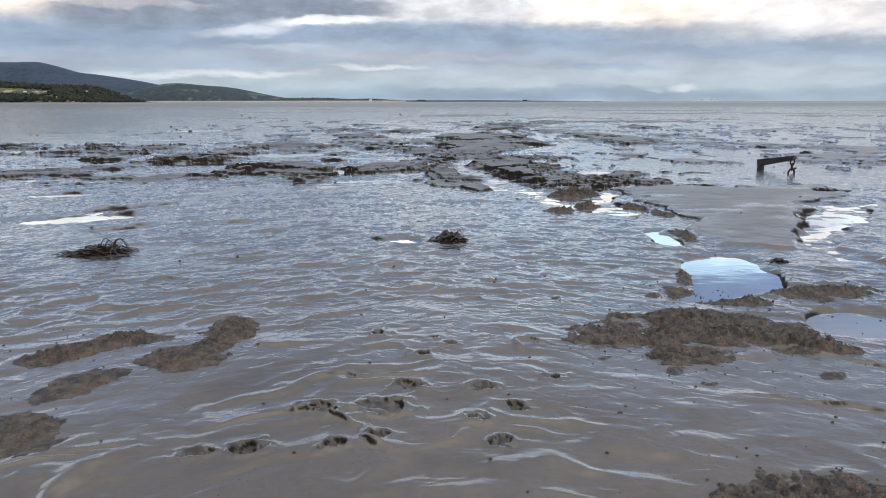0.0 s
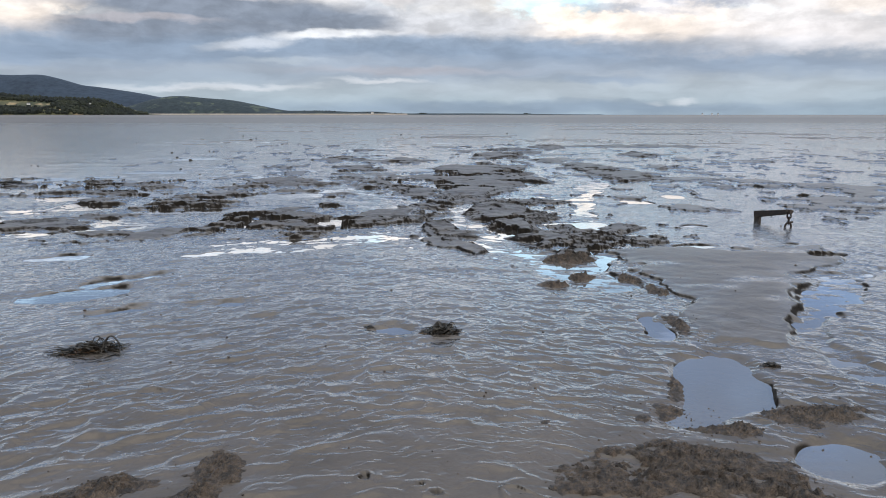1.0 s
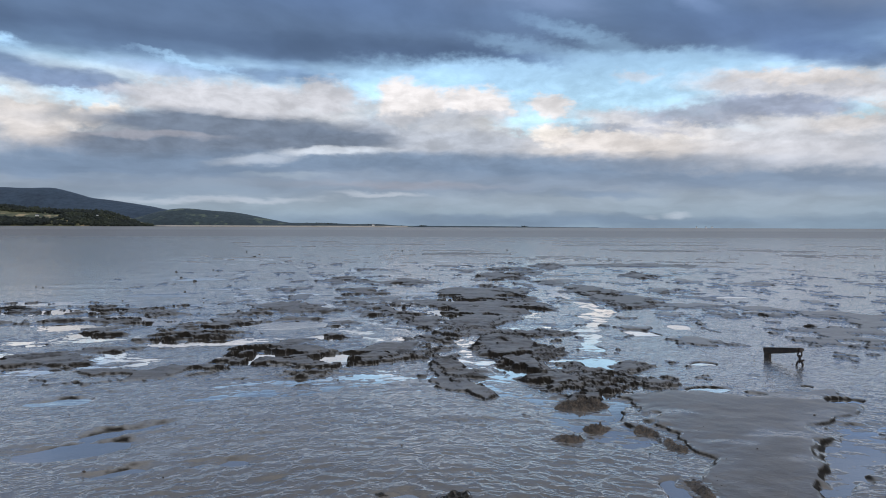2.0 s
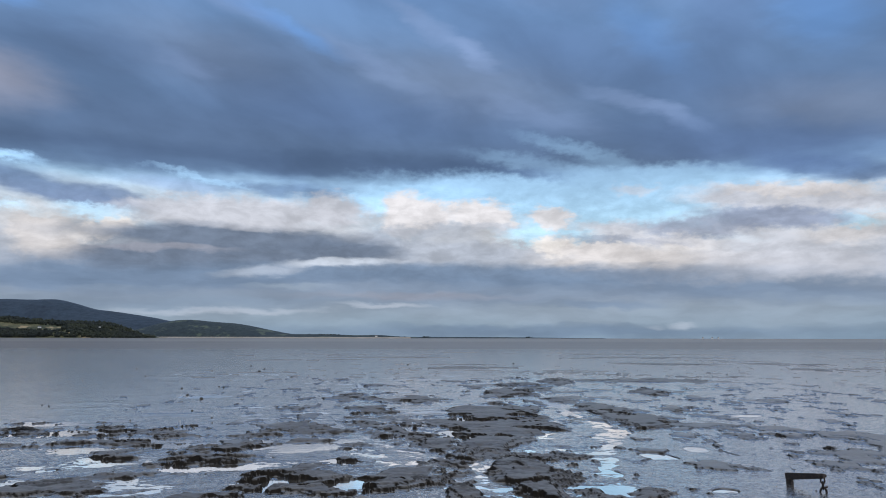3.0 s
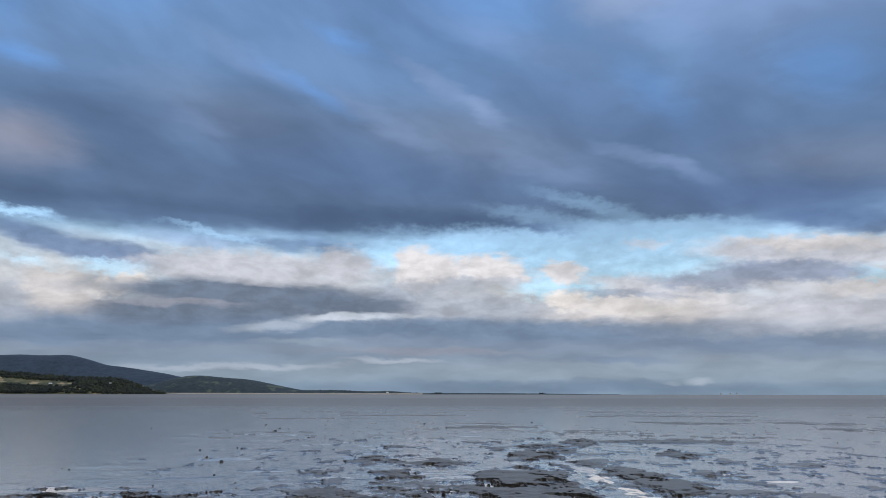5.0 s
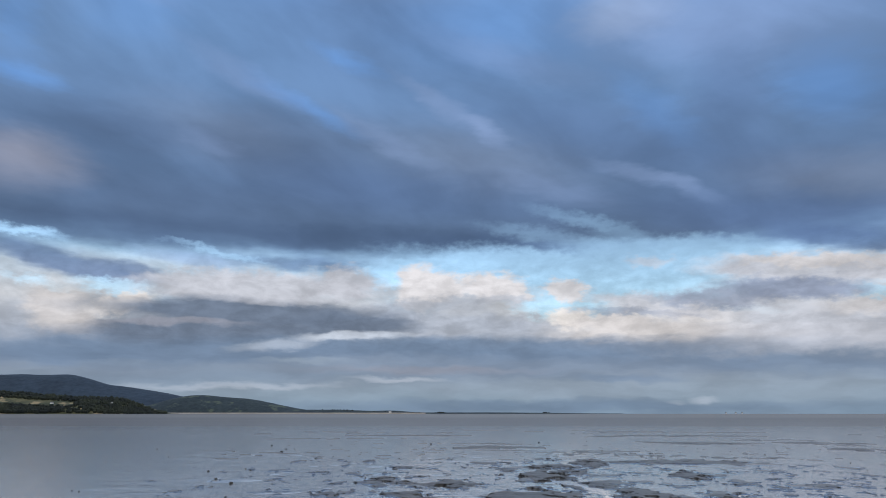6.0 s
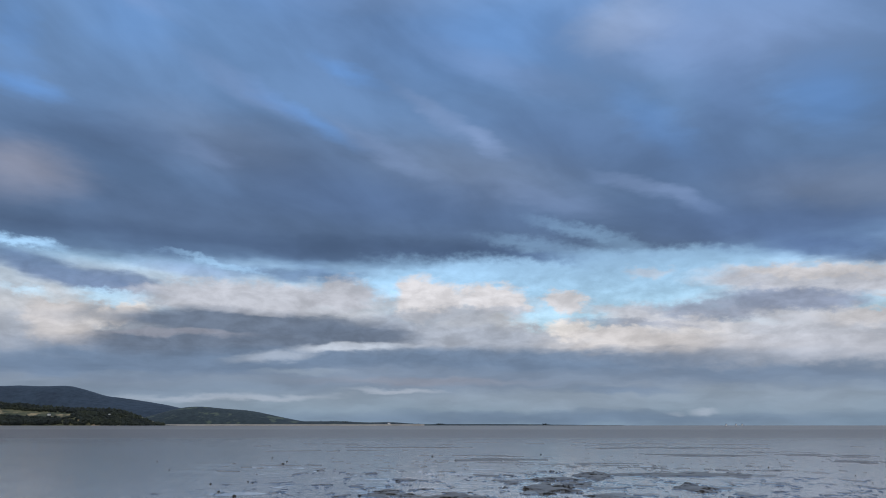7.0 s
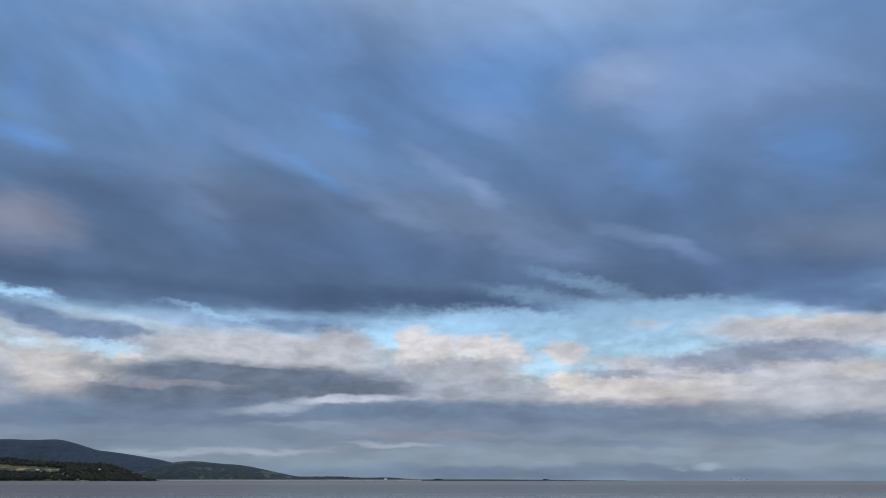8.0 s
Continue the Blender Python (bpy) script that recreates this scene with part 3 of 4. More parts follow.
# Prints pressed into the mud: centre, half sizes, turn, depth.
PRINTS = [
    (-0.53, 1.56, 0.038, 0.030, 0, 0.016), (-0.42, 1.58, 0.044, 0.036, 15, 0.024), (-0.25, 1.59, 0.034, 0.034, 0, 0.02), (-0.15, 1.63, 0.038, 0.030, 0, 0.02),
    (-0.21, 2.30, 0.034, 0.032, 0, 0.02), (-0.04, 2.25, 0.034, 0.030, 0, 0.02), (0.01, 2.20, 0.034, 0.028, 0, 0.016), (-0.07, 2.12, 0.036, 0.030, 0, 0.014),
    (-0.10, 1.89, 0.042, 0.032, 0, 0.016), (0.09, 1.88, 0.044, 0.034, 0, 0.014), (0.17, 1.78, 0.034, 0.028, 0, 0.018), (0.06, 1.71, 0.032, 0.028, 0, 0.014),
    (0.11, 1.61, 0.036, 0.034, 0, 0.010), (0.29, 1.95, 0.034, 0.028, 0, 0.02), (-0.31, 1.78, 0.065, 0.036, -20, 0.012), (-0.15, 1.77, 0.082, 0.045, -18, 0.014),
]


def outline_depth(x, y, corners, reach=1.0):
    """How far points lie inside an outline, in metres, negative outside it; -9 well away from it."""
    px, py = [c[0] for c in corners], [c[1] for c in corners]
    near = (x > min(px) - reach) & (x < max(px) + reach) & (y > min(py) - reach) & (y < max(py) + reach)
    qx, qy = x[near], y[near]
    gap, odd = np.full(qx.shape, 99.0), np.zeros(qx.shape, bool)
    for (x0, y0), (x1, y1) in zip(corners, corners[1:] + corners[:1]):
        dx, dy = x1 - x0, y1 - y0
        t = np.clip(((qx - x0) * dx + (qy - y0) * dy) / (dx * dx + dy * dy), 0, 1)
        gap = np.minimum(gap, np.hypot(qx - x0 - t * dx, qy - y0 - t * dy))
        odd ^= ((y0 > qy) != (y1 > qy)) & (qx < x0 + dx * (qy - y0) / (dy if dy else 1e-9))
    depth = np.full(x.shape, -9.0)
    depth[near] = np.where(odd, gap, -gap)
    return depth


def only(mask, x, y, field):
    """A field worked out where the mask holds, and far below everything elsewhere."""
    out = np.full(x.shape, -9.0)
    out[mask] = field(x[mask], y[mask])
    return out


def ripples(x, y):
    """Short-crested ripples whose crests bend back on both sides, and thin sharp lips where the last film of water drew off."""
    p = y + 0.30 * np.sqrt(x * x + 0.15)
    wx, wp = x + 0.07 * fractal(x * 4, p * 4, 3, 8, 0.6), p + 0.06 * fractal(x * 5, p * 6, 3, 9, 0.6)
    big = 1.16 - np.sqrt(fractal(wx * 5.2, wp * 9.5, 2, 2, 0.4) ** 2 + 0.012) * 1.5
    small = 1 - np.abs(fractal(wx * 10, wp * 17, 1, 3)) * 1.4
    close = 1 - smooth(1.9, 2.8, y + 0.5 * fractal(x * 1.2, y * 1.2, 2, 84))
    calm = smooth(-0.3, 0.25, fractal(x * 1.3, y * 1.5, 3, 4) - 0.10 + 0.4 * smooth(1.9, 2.9, y))
    fade = 1 - smooth(10, 18, np.hypot(x, y))
    z = fade * (0.25 + 0.75 * calm) * ((0.0160 - 0.0060 * smooth(2.4, 3.2, y) - 0.0035 * smooth(3.2, 4.4, y)) * (np.clip(big, 0, 1) ** 1.6 - 0.4) * (1 - 0.45 * close) + 0.0050 * (np.clip(small, 0, 1) ** 2 - 0.4) * (1 - 0.75 * close))
    lip = 1 - np.abs(fractal(wx * 2.1 + 7, wp * 3.6, 2, 81, 0.4))
    some = smooth(-0.15, 0.2, fractal(x * 2.0, y * 2.6, 3, 82))
    return z + close * (0.0095 * smooth(0.92, 1.0, lip) * some + 0.008 * fractal(wx * 1.7, wp * 2.6, 3, 83))


def mud_level(x, y):
    """Height of the mud over still water, how churned it is, and how far it stands drained above the wet bed."""
    r = np.hypot(x, y)
    uneven = fractal(x * 2.3, y * 2.3, 3, 5)
    ragged = fractal(x * 9, y * 9, 2, 6)
    edge = 0.12 * uneven + 0.035 * ragged
    z = 0.0165 + 0.005 * fractal(x * 0.9, y * 0.9, 4, 1) - 0.005 * smooth(4.5, 7, y)
    # The banks: their edges bitten into, with a ledge or two below the top.
    size = np.clip(0.45 + 0.07 * y, 0.5, 2.2)
    bx = x + size * (0.28 * fractal(x * 1.6, y * 1.6, 4, 61, 0.66) + 0.045 * ragged)
    by = y + size * (0.36 * fractal(x * 1.5 + 4, y * 1.5, 4, 63, 0.66) + 0.06 * ragged)
    shelf = fractal(x * 1.9 + 5, y * 1.6, 3, 64, 0.6)
    swollen = 0.9 + 0.25 * fractal(x * 1.1, y * 1.3, 2, 65)
    bank = np.zeros_like(x)

    def raised(d, height, ledge=1.0):
        e = 0.018 + 0.0022 * np.clip(y, 0, 40)
        front = 0.55 * smooth(0, e, d) + 0.45 * smooth(0, 1.4 * e, d - (0.07 + 0.18 * smooth(-0.1, 0.4, shelf)) * ledge)
        return height * front * swollen

    for height, *corners in GULLY_BANKS + CENTRE_BANKS + FAR_BANKS + WEST_BANKS:
        bank = np.maximum(bank, raised(outline_depth(bx, by, corners), height))
    # Terraces to the west, in slanting strips with slits of wet bed between them.
    west = smooth(5.9, 6.7, y + 0.05 * x + 0.3 * uneven) * (1 - smooth(11.0, 13.5, y + 0.1 * x)) * (1 - smooth(-0.9, 0.1, x + 0.25 * (y - 7))) * smooth(-11, -6, x)
    d = only(west > 0.02, x, y, lambda x, y: fractal((x * 0.97 + y * 0.22) * 0.85 + 9, (y * 0.97 - x * 0.22) * 2.3, 6, 31, 0.62)) + 0.02 * ragged + 0.03 + 0.8 * (west - 1)
    bank = np.maximum(bank, raised(0.30 * d, 0.024, 0.4) + 0.010 * smooth(0.16, 0.19, d) + 0.010 * smooth(0.30, 0.33, d))
    # A fan of islands farther out, scarcer with distance.
    fan = (1 - smooth(0.5, 1.0, np.abs(x - 1.2 - 0.10 * y) / (3.2 + 0.30 * y))) * smooth(8.5, 10.5, y) * (1 - smooth(24, 46, y))
    d = only(fan > 0.02, x, y, lambda x, y: fractal(x * 0.80 + 3, y * 0.55, 6, 21, 0.66)) - 0.13 + 0.55 * (fan - 1)
    bank = np.maximum(bank, raised(0.6 * d, 0.034))
    out = only((y > 19) & (r < 82), x, y, lambda x, y: fractal(x * 0.16, y * 0.42, 5, 71, 0.6)) - 0.30
    bank = np.maximum(bank, 0.030 * smooth(0, 0.04, out) * smooth(20, 26, y) * (1 - smooth(60, 80, r)) * smooth(-6, -1, x + 0.25 * y))
    # Scraps of bank no wider than a hand, strewn over the wet bed.
    wide = smooth(7, 10, y) * (1 - smooth(32, 48, y)) * smooth(-7, -2, x + 0.15 * y)
    scraps = only(wide > 0.02, x, y, lambda x, y: fractal(x * 2.2 + 11, y * 1.3, 4, 101, 0.6)) - 0.34 + 0.3 * (wide - 1)
    bank = np.maximum(bank, 0.017 * smooth(0.0, 0.06, scraps))
    # Hollows that hold water on the tops.
    holes = only((bank > 0.004) & (y < 30), x, y, lambda x, y: fractal(x * 1.5 + 2, y * 1.5, 5, 77, 0.64)) - 0.20
    bank *= 1 - smooth(0.0, 0.04, holes)
    # Thin strata that step up across the tops and, lower, across the bed.
    strata = only((y > 4.2) & (r < 40), x, y, lambda x, y: fractal(x * 0.8 + 0.18 * y, y * 1.7 - 0.35 * x, 6, 35, 0.62))
    steps = sum(smooth(t, t + 0.025, strata) for t in (-0.30, -0.16, -0.02, 0.12, 0.26, 0.40))
    spread = smooth(4.3, 5.2, y + 0.3 * uneven) * (1 - smooth(28, 40, r)) * (1 - smooth(0.6, 1.6, x - 0.12 * y)) * smooth(-9, -4, x + 0.1 * y)
    # Low broken crumbs round the main gully.
    heart = 1 - smooth(0.5, 1.0, np.hypot((x - 0.9 + 0.1 * (y - 7)) / 1.7, (y - 7.6) / 2.9))
    d = only(heart > 0.02, x, y, lambda x, y: fractal(x * 2.0 + 1, y * 2.0, 6, 51, 0.66)) + 0.6 * (heart - 1) + 0.02
    bank = np.maximum(bank, 0.020 * smooth(0.0, 0.05, d) + 0.014 * smooth(0.17, 0.21, d))
    # The smooth low plateau to the east, steep to the gully, and the wet flat behind it.
    d = outline_depth(x + 1.15 * (bx - x), y + 1.15 * (by - y), EAST_BANK[1:])
    plain = smooth(0.0, 0.25, d)
    bank = np.maximum(bank, EAST_BANK[0] * (0.7 * smooth(0, 0.05 + 0.10 * smooth(-0.2, 0.3, shelf), d) + 0.3 * smooth(0.0, 0.5, d)))
    east = smooth(1.6, 2.6, x) * smooth(5.6, 6.6, y) * (1 - smooth(18, 30, y))
    d = only(east > 0.02, x, y, lambda x, y: fractal(x * 1.3, y * 1.1, 6, 41, 0.62)) - 0.26 - 0.5 * np.exp(-2 * ((x - 3.5) ** 2 + (y - 7.2) ** 2))
    bank = np.maximum(bank, 0.018 * smooth(0.0, 0.05, d) * east * (1 - plain))
    # Bare, drained tops.
    drained = smooth(0.010, 0.022, bank)
    churn = drained * (1 - plain) * 0.6 * smooth(0.28, 0.62, only(bank > 0.01, x, y, lambda x, y: fractal(x * 2.6, y * 3.0, 5, 95, 0.68)) + 0.12 * heart)
    wavy = only((r < 18.5) & (y > 0), x, y, ripples)
    z += bank + np.where(wavy > -1, wavy, 0) * (1 - 0.85 * drained) * (1 - 0.8 * east)
    z -= 0.007 * smooth(0.3, 0.8, west) * (1 - drained) + 0.003 * heart * (1 - drained) + 0.012 * smooth(0.0, 0.04, holes)
    z += drained * (1 - 0.7 * plain) * (0.006 * fractal(x * 9, y * 11, 3, 12, 0.6) + 0.010 * shelf)
    z += 0.004 * plain * fractal(x * 5, y * 9, 3, 18, 0.55)
    z += spread * (1 - plain) * (steps - 3) * np.where(drained > 0.5, 0.007, 0.004)
    # Pools and channels cut through, steep here and shelving there.
    soft_edge = smooth(-0.15, 0.3, fractal(x * 2.1 + 4, y * 2.1, 3, 91))
    for row in NEAR_POOLS + FAR_POOLS:
        grown = row[:2] + (row[2] * 1.35, row[3] * 1.35) + row[4:] if row[5] < 0.017 and row[1] > 3 else row
        d = inside(x, y, grown, (0.45 + 0.25 * (row[1] > 5)) * edge)
        cut = smooth(0.0, (0.03 + 0.002 * row[1]) * (1 + 3 * soft_edge) + (0.1 if row[5] < 0.017 else 0), d)
        z = z * (1 - cut) - row[5] * (2.0 if 0.011 < row[5] < 0.017 else 0.6) * cut
        churn *= 1 - cut
    for line, depth in zip([GULLY] + CREEKS, (-0.0015, 0.0, 0.002, 0.0, -0.001)):
        d = along(x, y, line, 0.75 * edge + 0.02 + 0.5 * (bx - x))
        cut = smooth(0.0, (0.05 + 0.004 * y.clip(0, 30)) * (1 + 3 * soft_edge), d)
        bed = -depth + 0.011 * fractal(x * 7 + y * 3, y * 13, 4, 14, 0.6)
        z = z * (1 - cut) + bed * cut
        churn *= 1 - cut
    # Prints with a pushed-up rim.
    for row in [(a, b, 1.0 * c, 1.0 * d, e, f) for a, b, c, d, e, f in PRINTS]:
        m = (np.abs(x - row[0]) < 0.2) & (np.abs(y - row[1]) < 0.2)
        px, py = x[m], y[m]
        lump = fractal(px * 60, py * 60, 3, 15)
        d = inside(px, py, row, 0.024 * fractal(px * 32, py * 32, 3, 16) - 0.009)
        z[m] += -0.4 * row[5] * smooth(-0.002, 0.018, d) + 0.004 * np.exp(-((d + 0.006) / 0.010) ** 2) + 0.008 * lump * smooth(-0.004, 0.010, d)
        z[m] = np.where(d > -0.01, np.maximum(z[m], 0.0005 + 0.003 * (lump + 0.5)), z[m])
        churn[m] = np.maximum(churn[m], (0.25 + 0.35 * smooth(-0.2, 0.4, lump)) * smooth(-0.012, 0.004, d))
    # Far out the sheet stands just clear of the water.
    z = z * (1 - smooth(55, 85, r)) + 0.03 * smooth(55, 85, r)
    drained = drained * smooth(0.004, 0.012, z) * (1 - plain * (0.15 + 0.45 * smooth(0.0, 0.4, fractal(x * 1.8, y * 4.0, 4, 19, 0.6))))
    return z, churn, drained


def build_ground():
    """One sheet from the feet to the horizon, finest close in and ahead."""
    fine = np.arange(-41.0, 41.001, 0.095)
    around = np.concatenate([np.arange(41.5, 45, 0.5), np.arange(46, 314.5, 4.0), np.arange(314.5, 319, 0.5)])
    turn = np.radians(np.concatenate([fine, around]))
    radius = np.concatenate([[0.02], np.linspace(0.2, 1.05, 10), np.exp(np.arange(math.log(1.1), math.log(3.6), 0.0027)),
                             np.exp(np.arange(math.log(3.6), math.log(26), 0.0036)),
                             np.exp(np.linspace(math.log(26.1), math.log(4900), 250))])
    rr, aa = np.meshgrid(radius, turn, indexing="ij")
    x, y = (rr * np.sin(aa)).ravel(), (rr * np.cos(aa)).ravel()
    z, churn, drained = mud_level(x, y)
    rows, cols = rr.shape
    # Steep fronts are marked by slope for a near-black shade painted on crumbling mud.
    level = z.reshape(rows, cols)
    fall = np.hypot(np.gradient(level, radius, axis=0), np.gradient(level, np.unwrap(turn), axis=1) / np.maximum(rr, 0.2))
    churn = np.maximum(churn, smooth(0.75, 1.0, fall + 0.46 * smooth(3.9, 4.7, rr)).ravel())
    index = np.arange(rows * cols).reshape(rows, cols)
    a, b = index[:-1], index[1:]
    quads = np.stack([a, np.roll(a, -1, 1), np.roll(b, -1, 1), b], -1).reshape(-1, 4)[:, ::-1]
    mesh = bpy.data.meshes.new("ground")
    mesh.vertices.add(rows * cols)
    mesh.vertices.foreach_set("co", np.stack([x, y, z], -1).astype(np.float32).ravel())
    mesh.loops.add(quads.size)
    mesh.loops.foreach_set("vertex_index", quads.astype(np.int32).ravel())
    mesh.polygons.add(len(quads))
    mesh.polygons.foreach_set("loop_start", np.arange(0, quads.size, 4, dtype=np.int32))
    mesh.polygons.foreach_set("use_smooth", np.ones(len(quads), dtype=bool))
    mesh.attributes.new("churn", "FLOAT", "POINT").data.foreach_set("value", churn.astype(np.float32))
    mesh.attributes.new("drained", "FLOAT", "POINT").data.foreach_set("value", drained.astype(np.float32))
    mesh.update(calc_edges=True)
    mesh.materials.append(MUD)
    return tagged(new("ground", mesh), "wet grey-brown tidal mud with ripples, banks and prints", "mud flat", kind="structure")


def level_at(x, y):
    z, _, _ = mud_level(np.array([x, x], float), np.array([y, y], float))
    return float(z[0])


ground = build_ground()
ring = bmesh.new()
bmesh.ops.create_circle(ring, cap_ends=True, segments=64, radius=80)
sheet = bpy.data.meshes.new("water")
ring.to_mesh(sheet)
ring.free()
sheet.materials.append(WATER)
water = tagged(new("water", sheet), "still shallow water standing in pools on the mud", "water", kind="structure")


# ---- things ----
def part(name, bm, mat, parent=None, label=""):
    """Links a bmesh as one mesh object, under a thing or a part."""
    mesh = bpy.data.meshes.new(name)
    bm.to_mesh(mesh)
    bm.free()
    mesh.materials.append(mat)
    ob = new(name, mesh)
    ob.parent = parent
    return tagged(ob, label)


def grid_heap(patches, height, seed, step, mat, name, label, category, group, rough=0.5):
    """A heap of churned mud over one or more ellipses, crumbling at its edge."""
    x0 = min(p[0] - max(p[2], p[3]) for p in patches) - 0.04
    x1 = max(p[0] + max(p[2], p[3]) for p in patches) + 0.04
    y0 = min(p[1] - max(p[2], p[3]) for p in patches) - 0.04
    y1 = max(p[1] + max(p[2], p[3]) for p in patches) + 0.04
    nx, ny = int((x1 - x0) / step) + 2, int((y1 - y0) / step) + 2
    x, y = (g.ravel() for g in np.meshgrid(np.linspace(x0, x1, nx), np.linspace(y0, y1, ny)))
    wobble = (0.03 if rough < 0.5 else 0.075 if len(patches) > 2 else 0.055) * fractal(x * 8, y * 10, 5, seed, 0.7)
    d = np.full(x.shape, -9.0)
    for p in patches:
        d = np.maximum(d, inside(x, y, p, wobble))
    ground_z, _, _ = mud_level(x, y)
    height *= 0.6
    lumps = fractal(x * 20, y * 20, 5, seed + 1, 0.72)
    clods = np.abs(fractal(x * 45, y * 45, 3, seed + 2, 0.65))
    rise = smooth(-0.004, 0.03, d) * (0.4 + 0.6 * smooth(0.0, 0.07, d))
    z = np.minimum(ground_z, 0.018) + rise * height * (0.35 + 1.0 * smooth(-0.3, 0.4, fractal(x * 7, y * 9, 3, seed + 3)) * (0.5 + rough * 2.2 * lumps) + 0.8 * (clods - 0.25)) + 0.004 * rise - (0.02 if len(patches) > 2 else 0.004) * smooth(0.12, 0.4, fractal(x * 9 + 3, y * 13, 4, seed + 4, 0.6)) * rise - 0.045 * (1 - smooth(-0.014, 0.003, d))
    keep = d > -0.02
    bm = bmesh.new()
    verts = {}
    cx, cy = np.mean([p[0] for p in patches]), np.mean([p[1] for p in patches])
    for j in range(ny - 1):
        for i in range(nx - 1):
            corner = (j * nx + i, j * nx + i + 1, (j + 1) * nx + i + 1, (j + 1) * nx + i)
            if not all(keep[k] for k in corner):
                continue
            for k in corner:
                if k not in verts:
                    verts[k] = bm.verts.new((x[k] - cx, y[k] - cy, z[k]))
            bm.faces.new([verts[k] for k in corner])
    ob = part(name, bm, mat)
    ob.location = (cx, cy, 0)
    return tagged(ob, label, category, group)


HEAPS_OF_MUD = [
    ([(0.86, 2.34, 0.36, 0.17, -4), (0.61, 2.28, 0.25, 0.14, 8), (1.1, 2.22, 0.16, 0.14, -20), (0.70, 2.10, 0.13, 0.09, 10)], 0.036, "broad mound of churned brown mud beside a pool"),
    ([(1.45, 2.73, 0.22, 0.09, 4)], 0.045, "low ridge of churned brown mud between two pools"),
    ([(1.0, 2.64, 0.08, 0.05, 0), (1.11, 2.59, 0.08, 0.05, -10)], 0.05, "lumpy clod of brown mud at a pool's edge"),
    ([(0.66, 1.38, 0.2, 0.10, 0)], 0.046, "mound of crumbly brown mud lying on wet mud"),
    ([(-1.12, 2.13, 0.13, 0.075, 40), (-1.01, 2.22, 0.12, 0.07, 30)], 0.065, "slab of mud pushed up by a boot"),
    ([(1.03, 3.02, 0.045, 0.17, -22)], 0.03, "ragged lip of dark mud along a pool's edge"),
    ([(0.90, 2.74, 0.07, 0.05, 30)], 0.03, "small crumbled heap of mud at a pool's edge"),
    ([(1.43, 4.58, 0.06, 0.16, 0), (1.36, 4.86, 0.06, 0.1, 30)], 0.055, "crumbling edge of a low mud plateau"),
    ([(1.33, 3.82, 0.05, 0.14, 0)], 0.04, "ragged lip of dark mud beside a narrow pool"),
    ([(1.02, 4.93, 0.10, 0.09, 0)], 0.08, "rounded dark lump of mud standing in a gully"),
    ([(0.78, 4.68, 0.11, 0.08, 0)], 0.06, "low dark lump of mud standing in a gully"),
    ([(1.04, 5.50, 0.20, 0.12, 8)], 0.08, "long dark lump of mud between water channels"),
    ([(-0.90, 2.26, 0.08, 0.03, 20)], 0.03, "thin slab of lifted mud"),
    ([(-0.69, 2.34, 0.085, 0.14, 8), (-0.69, 2.20, 0.07, 0.10, 0)], 0.05, "boot-shaped slab of pressed mud"),
    ([(-0.77, 2.08, 0.13, 0.10, 0)], 0.024, "flat patch of trodden brown mud"),
    ([(-0.96, 1.92, 0.075, 0.11, -30)], 0.024, "small patch of trodden brown mud"),
    ([(-0.97, 1.66, 0.14, 0.10, -25)], 0.022, "trodden brown mud with a boot's mark"),
]
SMALL_CLODS = [(0.685, 1.90, 0.036, 0.018), (0.76, 1.93, 0.03, 0.012), (1.05, 1.95, 0.042, 0.022), (0.45, 2.08, 0.03, 0.016), (0.42, 2.67, 0.03, 0.02),
               (0.80, 2.71, 0.04, 0.03), (0.90, 2.80, 0.03, 0.03), (0.62, 1.99, 0.02, 0.012), (1.2, 2.02, 0.02, 0.012), (0.5, 1.97, 0.014, 0.01)]
for k, (patches, height, label) in enumerate(HEAPS_OF_MUD):
    grid_heap(patches, height, 50 + 7 * k, 0.005, CLOD, "mud_mound", label, "mud mound", "mounds of churned mud")
for k, (cx, cy, rx, ry) in enumerate(SMALL_CLODS):
    grid_heap([(cx, cy, rx, ry, 10 * k)], 0.024, 150 + 5 * k, 0.005, CLOD, "mud_clod", "small crumbling clod of brown mud", "mud clod", "small clods of mud", 0.35)


def ribbon(bm, points, width, thick, twist):
    """A strap along points, flat with some thickness, that narrows to its end."""
    last = None
    for k, p in enumerate(points):
        p = Vector(p)
        ahead = (Vector(points[min(k + 1, len(points) - 1)]) - Vector(points[max(k - 1, 0)])).normalized()
        side = ahead.cross(Vector((math.sin(twist + 0.5 * k), math.cos(twist + 0.5 * k), 1.4))).normalized()
        up = side.cross(ahead)
        w = width * (1 - 0.75 * k / (len(points) - 1))
        loop = [bm.verts.new(p + side * (sx * w) + up * (sz * thick)) for sx, sz in ((-1, 0), (0, 1), (1, 0), (0, -1))]
        if last:
            for i in range(4):
                bm.faces.new((last[i], last[(i + 1) % 4], loop[(i + 1) % 4], loop[i]))
        else:
            bm.faces.new(loop[::-1])
        last = loop
    bm.faces.new(last)


